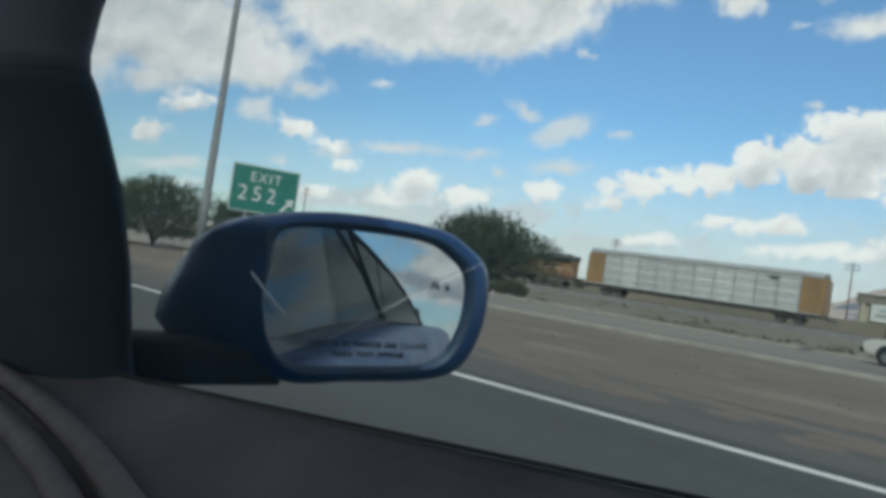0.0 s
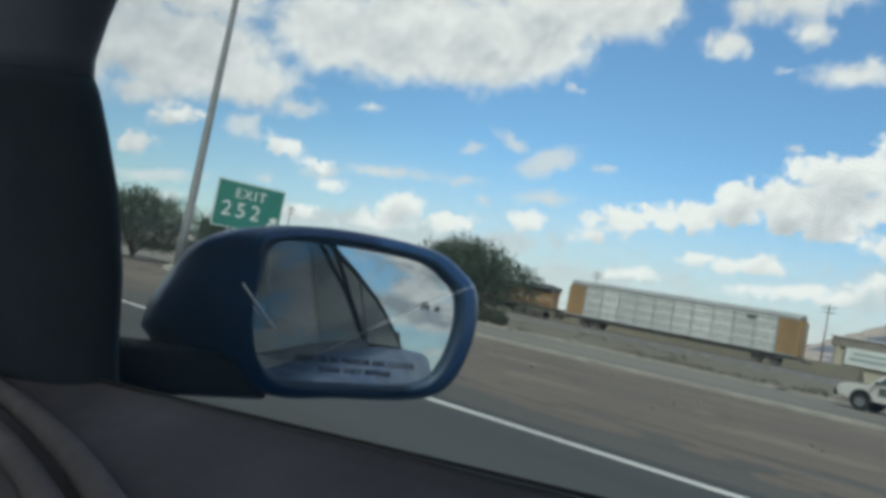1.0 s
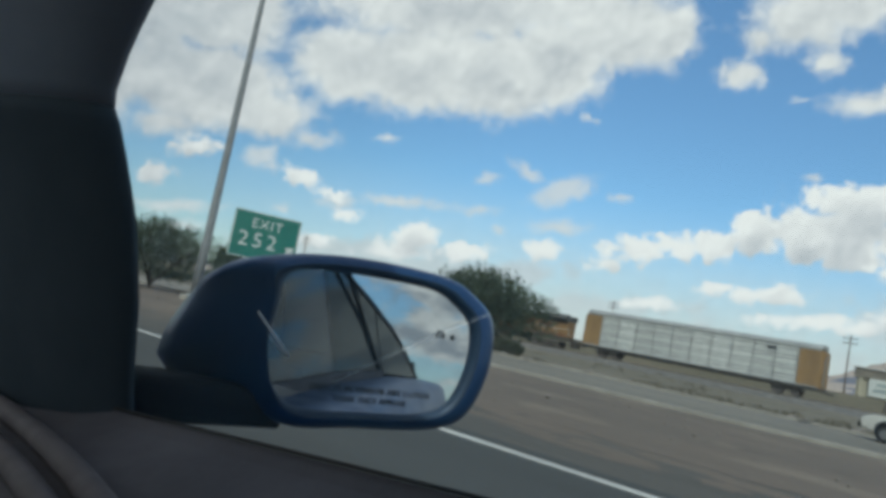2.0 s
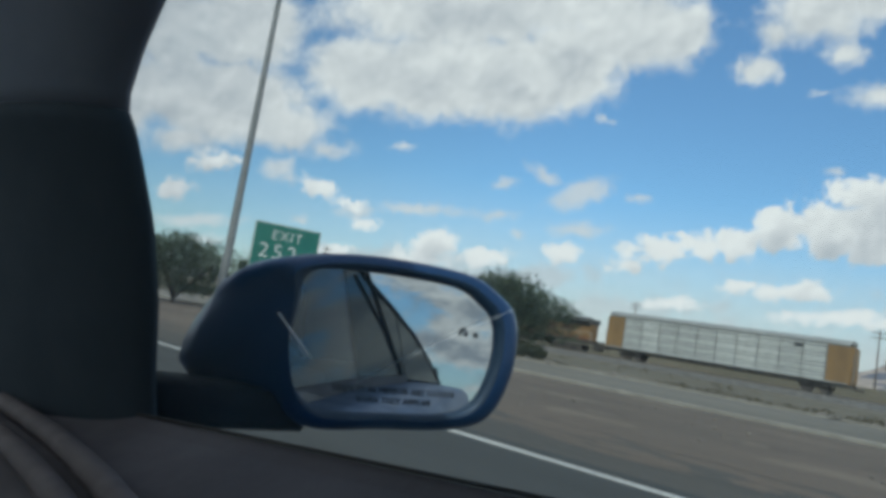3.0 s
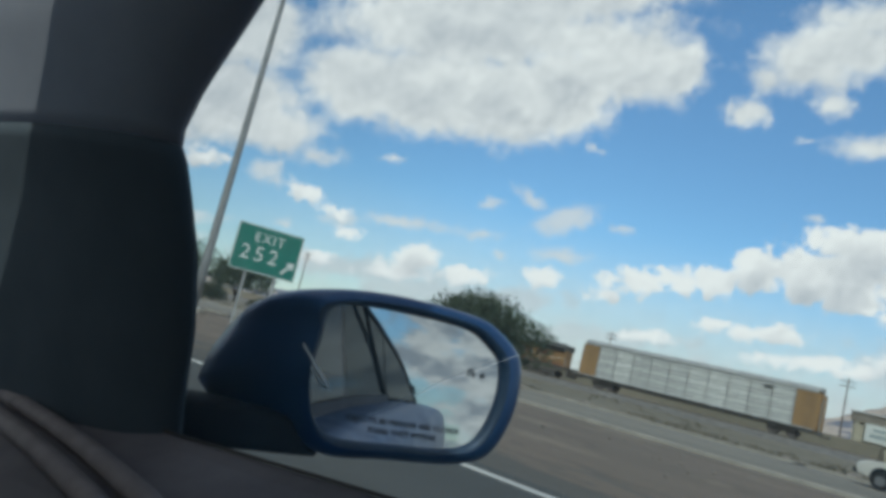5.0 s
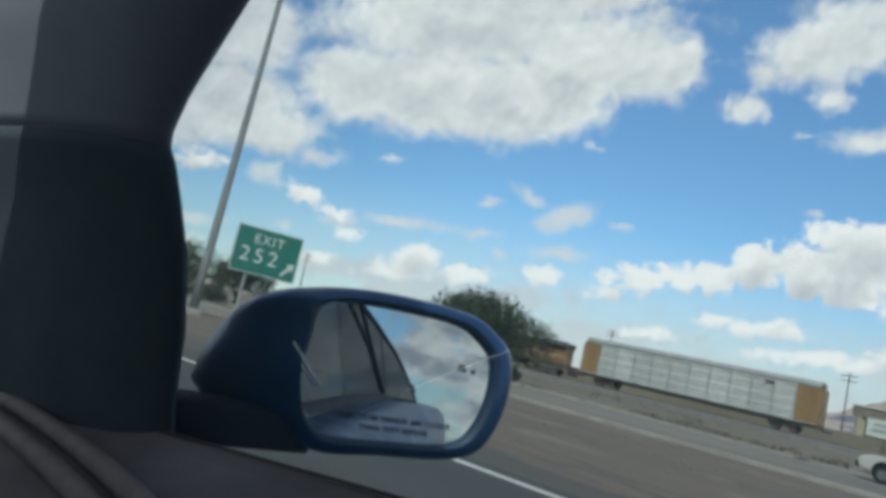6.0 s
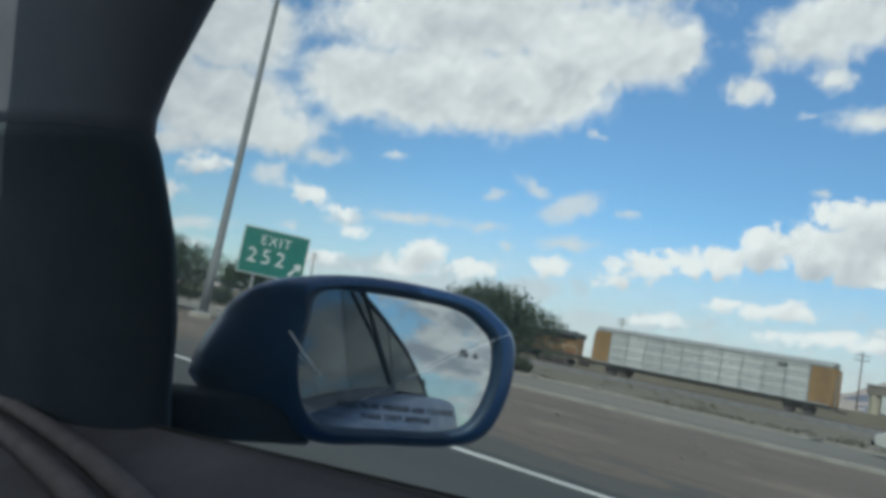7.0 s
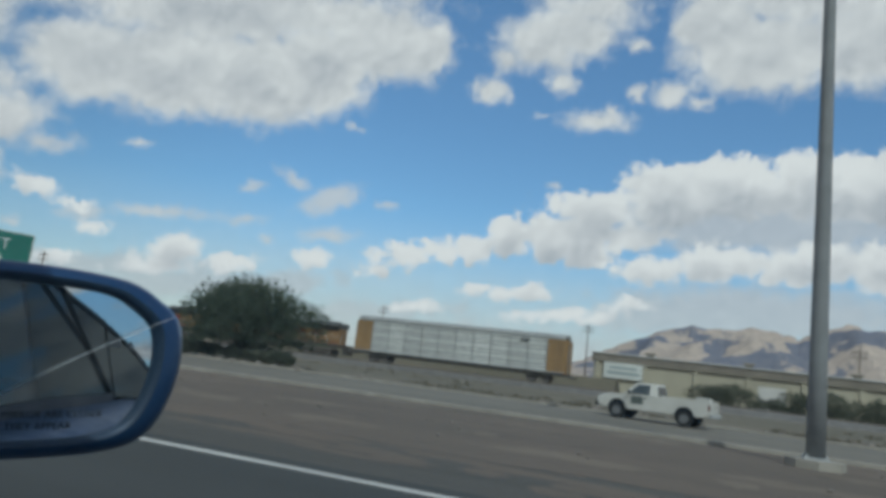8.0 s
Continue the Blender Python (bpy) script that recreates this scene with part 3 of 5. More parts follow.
tagged(part("earth_bank", prism([(88, -0.1), (91, 2.0), (93, 2.0), (96, -0.1)], 10.5, 500, "y"), GROUND), "low brown earth bank behind the railway", "earth bank", kind="structure")


# ---- the car that carries the camera ----
def belt(y):
    """Height of the door's window sill."""
    return 1.148 - 0.11 * y if y > -0.4 else 1.192 + 0.085 * (-0.4 - y) if y > -1.3 else 1.2685 + 0.06 * (-1.3 - y)


def pane_x(z):
    """How far out the side window stands at a height."""
    return 0.272 - 0.26 * (z - 1.12)


car = thing("car", "dark blue car with grey cloth trim and tinted rear windows", "car", pose(0, 0, 0))


def door_panel():
    bm = bmesh.new()
    section = ((0.272, -0.002), (0.262, -0.010), (0.240, -0.020), (0.215, -0.030), (0.185, -0.046), (0.155, -0.072), (0.130, -0.110), (0.118, -0.16),
               (0.110, -0.24), (0.110, -0.60), (0.290, -0.60))
    loops = []
    for k in range(25):
        y = 1.30 - 0.10 * k
        loops.append([(x, y, belt(y) + dz) for x, dz in section])
    rings(bm, loops)
    return part("door_panel", bm, TRIM_DOOR, car, "dark door trim with a dull sheen", smooth=False)


door_panel()
bm = tube(bmesh.new(), [(0.272, 1.25 - 0.1 * k, belt(1.25 - 0.1 * k) - 0.0005) for k in range(25)], 0.0012, 8)
part("window_seal", bm, RUBBER, car, "black rubber window seal", True)


# added strips whose paler grey draws the highlights on the door trim
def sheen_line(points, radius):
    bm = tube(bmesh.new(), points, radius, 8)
    return part("trim_piping", bm, SHEEN_GREY, car, "grey strip standing in for sheen along the door trim", True)


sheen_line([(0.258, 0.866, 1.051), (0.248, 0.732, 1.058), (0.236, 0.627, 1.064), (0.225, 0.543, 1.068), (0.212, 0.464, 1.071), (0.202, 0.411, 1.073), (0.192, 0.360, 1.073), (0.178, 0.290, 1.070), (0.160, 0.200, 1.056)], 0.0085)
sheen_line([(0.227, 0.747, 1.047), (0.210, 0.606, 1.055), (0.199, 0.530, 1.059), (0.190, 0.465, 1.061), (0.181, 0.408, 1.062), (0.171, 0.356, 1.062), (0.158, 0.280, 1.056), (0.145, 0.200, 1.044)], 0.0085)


def pillar_edge(z):
    """How far back the pillar and the corner panel reach at a height."""
    rows = ((0.95, 0.515), (1.05, 0.510), (1.118, 0.5085), (1.174, 0.4990), (1.232, 0.5018), (1.277, 0.5162), (1.305, 0.527), (1.3176, 0.5380), (1.3547, 0.5064), (1.3887, 0.465), (1.50, 0.330), (1.66, 0.16))
    for (z0, y0), (z1, y1) in zip(rows, rows[1:]):
        if z <= z1:
            return y0 + (y1 - y0) * max(0.0, (z - z0) / (z1 - z0))
    return rows[-1][1]


def pillar_piece(name, z0, z1, mat, label):
    """A stretch of the pillar: a rounded inner face and a plain outer one."""
    loops = []
    steps = max(2, round((z1 - z0) / 0.0125))
    for k in range(steps + 1):
        z = z0 + (z1 - z0) * k / steps
        y0 = pillar_edge(z)
        x0, bulge = pane_x(z) + 0.002, 0.052 + 0.02 * max(0.0, min(1.0, (z - 1.25) / 0.15))
        back = 0.80 + 1.1 * max(0.0, 1.30 - z) + 0.07 * max(0.0, min(1.0, (z - 1.30) / 0.16))
        wide = back - y0
        arc = [math.pi / 36 * i for i in range(19)]
        inner = [(x0 - bulge * math.sin(a), y0 + wide * (1 - math.cos(a)), z) for a in arc]
        outer = [(x0 + 0.03, y0 + wide, z), (x0 + 0.03, y0 + 0.10, z), (x0 + 0.010, y0 + 0.045, z)]
        loops.append(inner + outer)
    return part(name, rings(bmesh.new(), loops), mat, car, label, True)


# pale above, dark below: the light's fade down the pillar as two colours
pillar_piece("front_pillar", 1.3130, 1.65, TRIM_DARK, "grey cloth-covered front pillar, coloured paler for cabin light")
pillar_piece("corner_trim", 0.95, 1.3132, CORNER_TRIM, "plastic corner panel at the mirror, coloured dark for shade")


MIDDLE = -0.45                     # the car's centre line
EDGE = ((0.45, 1.548), (0.1, 1.548), (-0.1, 1.532), (-0.3, 1.500), (-0.55, 1.462), (-0.8, 1.460), (-1.2, 1.474), (-1.9, 1.480), (-2.3, 1.465), (-2.65, 1.440), (-3.0, 1.405), (-3.3, 1.372))


def roof_z(y):
    """Height of the roof's edge."""
    for (y0, z0), (y1, z1) in zip(EDGE, EDGE[1:]):
        if y >= y1:
            return z0 + (z1 - z0) * max(0.0, (y0 - y) / (y0 - y1))
    return EDGE[-1][1]


def body_top(y):
    """Upper edge of the body below the windows and along the bonnet."""
    return belt(y) - 0.02 - (0.0 if y < 0.9 else (y - 0.9) * 0.10)


def inset(y):
    """How far the body's sides draw in towards nose and tail."""
    return 0.16 * max(0.0, (y - 1.3) / 0.9) ** 2 + 0.05 * max(0.0, (-2.7 - y) / 0.6) ** 2


def car_side(near):
    """One flank: body, windows, trim, handles; near is the passenger's side."""
    def at(x, y, z):
        return (x, y, z) if near else (2 * MIDDLE - x, y, z)

    loops = []
    for k in range(56):
        y = 2.2 - 0.1 * k
        top, d = body_top(y), inset(y)
        section = ((0.268, top - 0.003), (0.330, top - 0.008), (0.375, top - 0.016), (0.405, top - 0.04), (0.432, top - 0.13), (0.450, 0.80), (0.446, 0.60), (0.42, 0.42), (0.40, 0.24), (0.32, 0.24))
        loops.append([at(x - d, y, z) for x, z in section])
    part("body_side", rings(bmesh.new(), loops), PAINT_BLUE, car, "dark blue painted body side", True)

    def glass_strip(name, y0, y1, drop, label, mat=TINTED):
        loops = []
        for i in range(9):
            y = y0 + (y1 - y0) * i / 8
            lo, hi = belt(y) - 0.015, roof_z(y) + drop
            loops.append([at(pane_x(lo) + 0.004, y, lo), at(pane_x(hi) + 0.004, y, hi), at(pane_x(hi) - 0.002, y, hi), at(pane_x(lo) - 0.002, y, lo)])
        pane = part(name, rings(bmesh.new(), loops), mat, car, label)
        pane.visible_shadow = mat is not CLEAR_GLASS

    if not near:
        glass_strip("front_door_window", 0.40, -0.41, -0.012, "clear far front window", CLEAR_GLASS)
        part("far_pillar", tube(bmesh.new(), [at(0.19, 0.42, 1.54), at(0.22, 0.72, 1.33), at(0.27, 1.02, 1.04)], [0.03, 0.032, 0.04], 10), PAINT_BLUE, car, "dark blue far front pillar", True)
    glass_strip("rear_door_window", -0.405, -1.30, -0.006, "dark tinted rear door window")
    glass_strip("quarter_window", -1.34, -3.16, -0.012, "long dark tinted quarter window")
    slant = [at(0.206, -0.62, 1.452), at(0.216, -0.95, 1.365), at(0.246, -1.26, 1.245), at(0.256, -1.34, 1.20)]
    part("door_pillar", tube(bmesh.new(), slant, 0.006, 10), PLASTIC_BLACK, car, "black slanted trim between the rear windows", True)
    rail = [at(pane_x(roof_z(0.40 - 0.1 * k)) + 0.004, 0.40 - 0.1 * k, roof_z(0.40 - 0.1 * k) - 0.004) for k in range(38)]
    part("roof_rail", tube(bmesh.new(), rail, 0.009, 10), PLASTIC_BLACK, car, "black trim along the roof edge", True)
    for y in (0.98, -0.44, -1.55):
        seam = [at(0.4515 - inset(y), y, 0.80), at(0.4475, y, 0.60), at(0.4215, y, 0.42)]
        part("door_seam", tube(bmesh.new(), seam, 0.004, 6), RUBBER, car)
    for y in (-0.28, -1.28):
        part("door_handle", box(bmesh.new(), at(0.452, y, 0.92), (0.03, 0.18, 0.03), 0.010), PAINT_BLUE, car, "dark blue door handle")
    for y in (1.35, -2.15):
        part("wheel_arch", drum(bmesh.new(), at(0.428 - inset(y), y, 0.36), 0.395, 0.05, "x", 32), PLASTIC_BLACK, car, "black wheel arch")
        wheel = part("wheel", drum(bmesh.new(), at(0.355 - inset(y), y, 0.33), 0.33, 0.215, "x", 32), TYRE, car, "black tyre on the road")
        part("rim", drum(bmesh.new(), at(0.455 - inset(y), y, 0.33), 0.21, 0.03, "x", 24), RIM, wheel, "grey wheel rim")
    part("head_lamp", box(bmesh.new(), at(0.14, 2.13, 0.74), (0.30, 0.16, 0.12), 0.03), LAMP_CLEAR, car, "clear head lamp")
    part("tail_lamp", box(bmesh.new(), at(0.30, -3.30, 0.98), (0.12, 0.08, 0.30), 0.02), LAMP_RED, car, "red tail lamp")


def car_shell():
    """Roof, bonnet, glass, floor and the rest that closes the cabin."""
    loops = []
    for k in range(40):
        y = 0.54 - 0.0993 * k
        z, x = roof_z(y), pane_x(roof_z(y)) - 0.006
        half = x - MIDDLE
        over = [(MIDDLE + half * (1 - i / 5), y, z + 0.10 * (1 - (abs(i - 5) / 5) ** 3)) for i in range(11)]
        loops.append(over + [(px, yy, zz - 0.03) for px, yy, zz in reversed(over)])
    part("roof", rings(bmesh.new(), loops), PAINT_BLUE, car, "dark blue painted roof", True)
    loops = []
    for k in range(14):
        y = 0.96 + 0.095 * k
        z, x = body_top(y) - 0.004, 0.33 - inset(y)
        half = x - MIDDLE
        over = [(MIDDLE + half * (1 - i / 5), y, z + 0.05 * (1 - (abs(i - 5) / 5) ** 2.5) - (0.10 if k == 13 else 0.03 if k == 12 else 0.0)) for i in range(11)]
        loops.append(over + [(px, yy, zz - 0.04) for px, yy, zz in reversed(over)])
    part("bonnet", rings(bmesh.new(), loops), PAINT_BLUE, car, "dark blue bonnet", True)
    part("front_bumper", box(bmesh.new(), (MIDDLE, 2.12, 0.50), (1.50, 0.20, 0.46), 0.07), PAINT_BLUE, car, "dark blue front bumper", True)
    part("grille", box(bmesh.new(), (MIDDLE, 2.20, 0.66), (0.80, 0.06, 0.14), 0.02), PLASTIC_BLACK, car, "black grille")
    part("rear_bumper", box(bmesh.new(), (MIDDLE, -3.32, 0.48), (1.62, 0.18, 0.42), 0.06), PAINT_BLUE, car, "dark blue rear bumper", True)
    part("tailgate", box(bmesh.new(), (MIDDLE, -3.28, 0.93), (1.46, 0.07, 0.66), 0.025), PAINT_BLUE, car, "dark blue tailgate", True)
    part("rear_window", rings(bmesh.new(), [[(MIDDLE - w, y, z), (MIDDLE + w, y, z), (MIDDLE + w, y + 0.008, z), (MIDDLE - w, y + 0.008, z)] for w, y, z in ((0.68, -3.29, 1.22), (0.665, -3.27, 1.35), (0.64, -3.25, 1.46))]), TINTED, car, "dark tinted rear window")
    pane = part("windscreen", rings(bmesh.new(), [[(MIDDLE - w, y, z), (MIDDLE + w, y, z), (MIDDLE + w, y + 0.006, z + 0.003), (MIDDLE - w, y + 0.006, z + 0.003)] for w, y, z in ((0.66, 1.10, 1.05), (0.62, 0.85, 1.34), (0.58, 0.55, 1.60))]), CLEAR_GLASS, car, "clear windscreen")
    pane.visible_shadow = False
    for name, items, mat, label in (
            ("floor_pan", [((MIDDLE, -0.9, 0.28), (1.45, 4.7, 0.06))], PLASTIC_BLACK, "black floor of the car"),
            ("far_trim", [((-1.16, -1.1, 0.68), (0.05, 4.2, 0.76)), ((-1.13, -1.85, 1.25), (0.04, 2.7, 0.42))], TRIM_DARK, "dark trim of the far side"),
            ("dashboard", [((MIDDLE, 1.18, 0.80), (1.40, 0.50, 0.44))], TRIM_DARK, "dark dashboard")):
        part(name, boxes(*items, bevel=0.02), mat, car, label)


def front_seat(x):
    """Padded seat: cushion, backrest and headrest; added to block light through the cabin."""
    def pad(name, rows, label):
        bm = bmesh.new()
        for centre, size, lean in rows:
            box(bm, centre, size, 0.05, Matrix.Rotation(radians(lean), 4, "X"))
        return part(name, bm, SEAT_CLOTH, car, label, True)
    pad("seat_cushion", [((x, -0.22, 0.56), (0.50, 0.50, 0.16), -4)], "dark cloth seat cushion")
    back = pad("seat_back", [((x, -0.56, 0.90), (0.48, 0.14, 0.62), -14), ((x - 0.21, -0.54, 0.88), (0.08, 0.17, 0.50), -14), ((x + 0.21, -0.54, 0.88), (0.08, 0.17, 0.50), -14)], "dark cloth backrest")
    pad("headrest", [((x, -0.66, 1.32), (0.26, 0.10, 0.20), -10)], "dark cloth headrest")
    for dx in (-0.06, 0.06):
        part("headrest_post", tube(bmesh.new(), [(x + dx, -0.62, 1.16), (x + dx, -0.66, 1.30)], 0.008, 8), GALVANISED, back, "steel headrest post", True)


# unseen seats, added to darken the cabin behind the mirrored side window
front_seat(-0.07)
front_seat(-0.83)
car_side(True)
car_side(False)
car_shell()

# side window, through which the camera looks
bm = bmesh.new()
loops = []
for k in range(12):
    z = 1.09 + 0.036 * k
    front = pillar_edge(z) + 0.015
    loops.append([(pane_x(z), front, z), (pane_x(z + 0.03), -0.405, z + 0.03), (pane_x(z + 0.03) + 0.004, -0.405, z + 0.03), (pane_x(z) + 0.004, front, z)])
pane = part("side_window", rings(bm, loops), WINDOW, car, "clear dusty side window")
pane.visible_shadow = False

# ---- the door mirror ----
CENTRE = Vector((0.447, 0.428, 1.172))
NORMAL = Vector((-0.4448, -0.8922, 0.0785)).normalized()      # faces back and inwards
ACROSS = Vector((0.8949, -0.4462, 0.0)).normalized()
UPWARD = NORMAL.cross(ACROSS)
MIRROR_POSE = Matrix((ACROSS, UPWARD, NORMAL)).transposed().to_4x4()
MIRROR_POSE.translation = CENTRE
FRAME = smooth_loop([(-0.095, 0.044), (-0.042, 0.0572), (0.040, 0.0590), (0.072, 0.0475), (0.0885, 0.030), (0.0900, -0.006), (0.076, -0.041),
                     (0.048, -0.0545), (-0.008, -0.0598), (-0.060, -0.0630), (-0.084, -0.046), (-0.0955, -0.010), (-0.0960, 0.022)], 6)
GLASS = smooth_loop([(-0.0870, 0.0485), (-0.042, 0.0572), (0.040, 0.0590), (0.072, 0.0475), (0.0885, 0.030), (0.0900, -0.006), (0.076, -0.041),
                     (0.048, -0.0545), (-0.008, -0.0598), (-0.060, -0.0620), (-0.0835, -0.0480), (-0.0950, -0.022), (-0.0925, 0.016)], 6)
mirror = part("door_mirror", rings(bmesh.new(), [[(p.x * 0.9, p.y * 0.9, -0.03) for p in GLASS], [(p.x * 0.9, p.y * 0.9, -0.02) for p in GLASS]]), PLASTIC_BLACK, car, "dark blue door mirror with lettered glass")
mirror.matrix_local = MIRROR_POSE


def mirror_ring(left, right, top, bottom, depth, oval=0.0, dv=0.0):
    loop = []
    for p in FRAME:
        u, v = p.x / (0.0955 if p.x < 0 else 0.0900), p.y / (0.0590 if p.y > 0 else 0.0640)
        r = max(1e-6, math.hypot(u, v))
        o = oval if v > 0 else oval * 0.25
        u, v = u + (u / r - u) * o, v + (v / r - v) * o
        loop.append((u * (left if u < 0 else right), v * (top if v > 0 else bottom) + dv, -depth))
    return loop


shell = [mirror_ring(0.0974, 0.0965, 0.0640, 0.0680, -0.005),
         mirror_ring(0.0995, 0.1090, 0.0700, 0.0740, -0.003), mirror_ring(0.1050, 0.1165, 0.0740, 0.0790, 0.006), mirror_ring(0.1190, 0.1170, 0.0750, 0.0795, 0.020, 0.1),
         mirror_ring(0.1400, 0.1120, 0.0880, 0.0650, 0.045, 0.25, -0.012), mirror_ring(0.1600, 0.1000, 0.1010, 0.0470, 0.075, 0.5, -0.027), mirror_ring(0.1710, 0.0820, 0.1000, 0.0360, 0.105, 0.75, -0.034),
         mirror_ring(0.1690, 0.0560, 0.0850, 0.0280, 0.132, 1.0, -0.038), mirror_ring(0.1480, 0.0280, 0.0600, 0.0200, 0.152, 1.0, -0.040), mirror_ring(0.0950, 0.0060, 0.0280, 0.0110, 0.164, 1.0, -0.042)]
bm = bmesh.new()
rings(bm, shell, close_start=False)
lip = rings(bmesh.new(), [[(p.x, p.y, -0.0085) for p in GLASS], [(p.x * 1.006, p.y * 1.006, -0.0020) for p in GLASS], mirror_ring(0.0976, 0.0967, 0.0642, 0.0682, -0.0052), mirror_ring(0.0984, 0.0990, 0.0660, 0.0705, -0.0040)], False, False)
part("rim_lip", lip, MIRROR_FRAME, mirror, "dark blue frame round the mirror glass", True)
part("housing", bm, MIRROR_PAINT, mirror, "dark blue painted mirror housing", True)
glass = part("mirror_glass", rings(bmesh.new(), [[(p.x, p.y, -0.004) for p in GLASS], [(p.x, p.y, -0.007) for p in GLASS]]), MIRROR, mirror, "silvered mirror glass with a film of dust")
glass.matrix_local = pose(0, 0, -0.0012, 0, -0.6, 0)
bm = bmesh.new()
arm = []
for k in range(9):
    t = k / 8
    p = Vector((-0.070, -0.066, -0.055)).lerp(Vector((-0.189, -0.072, -0.070)), t)
    h, d = 0.019 + 0.002 * t, 0.045 + 0.015 * t
    turns = [(math.cos(2 * math.pi * i / 20), math.sin(2 * math.pi * i / 20)) for i in range(20)]
    arm.append([(p.x, p.y + h * math.copysign(abs(b) ** 0.5, b), p.z + d * math.copysign(abs(a) ** 0.5, a)) for a, b in turns])
rings(bm, arm)
part("mirror_arm", bm, ARM_BLACK, mirror, "black plastic mirror arm", True)
letters("warning_lettering", "OBJECTS IN MIRROR ARE CLOSER", 0.0073, INK, mirror, pose(0.0030, -0.0405, -0.0035, 0, 0, 3), 1.15, 0.0002, 0.90)
letters("warning_lettering", "THAN THEY APPEAR", 0.0073, INK, mirror, pose(0.0030, -0.0492, -0.0035, 0, 0, 3), 1.15, 0.0002, 0.90)
part("spider_thread", tube(bmesh.new(), [(-0.110, 0.010, 0.008), (-0.094, -0.006, 0.007), (-0.077, -0.022, 0.003)], 0.0010, 6), SCRATCH, mirror, "short pale thread across the mirror edge", True)
part("spider_thread", tube(bmesh.new(), [(-0.034, -0.038, -0.002), (0.034, 0.006, 0.0), (0.102, 0.047, 0.008)], 0.00020, 6), SCRATCH, mirror, "long pale thread across the mirror glass", True)
bm = boxes(((0.0600, 0.0190, -0.0037), (0.0090, 0.0030, 0.0006)), ((0.0600, 0.0218, -0.0037), (0.0060, 0.0028, 0.0006)), ((0.0570, 0.0170, -0.0037), (0.0018, 0.0022, 0.0006)), ((0.0630, 0.0170, -0.0037), (0.0018, 0.0022, 0.0006)))
part("blind_spot_icon", bm, INK, mirror, "small dark car icon on the mirror glass")
bm = bmesh.new()
tips = [((0.0725 + 0.0038 * (1 if i % 2 == 0 else 0.42) * math.sin(i * math.pi / 5)), 0.0188 + 0.0038 * (1 if i % 2 == 0 else 0.42) * math.cos(i * math.pi / 5)) for i in range(10)]
rings(bm, [[(x, y, -0.0034) for x, y in tips], [(x, y, -0.0040) for x, y in tips]])
part("warning_star", bm, INK, mirror, "small dark star on the mirror glass")


# ---- the train ----
def wheel_truck(parent, y):
    bm = boxes(((0, y, 0.62), (2.0, 2.9, 0.26)), ((1.02, y, 0.60), (0.12, 2.7, 0.34)), ((-1.02, y, 0.60), (0.12, 2.7, 0.34)), bevel=0.03)
    bogie = part("bogie", bm, UNDERFRAME, parent, "grimy dark wheel truck")
    for dy in (-0.9, 0.9):
        bm = drum(drum(drum(bmesh.new(), (-0.76, y + dy, 0.46), 0.46, 0.13), (0.76, y + dy, 0.46), 0.46, 0.13), (0, y + dy, 0.46), 0.08, 1.5)
        part("wheelset", bm, RAIL_STEEL, bogie, "worn steel wheels")


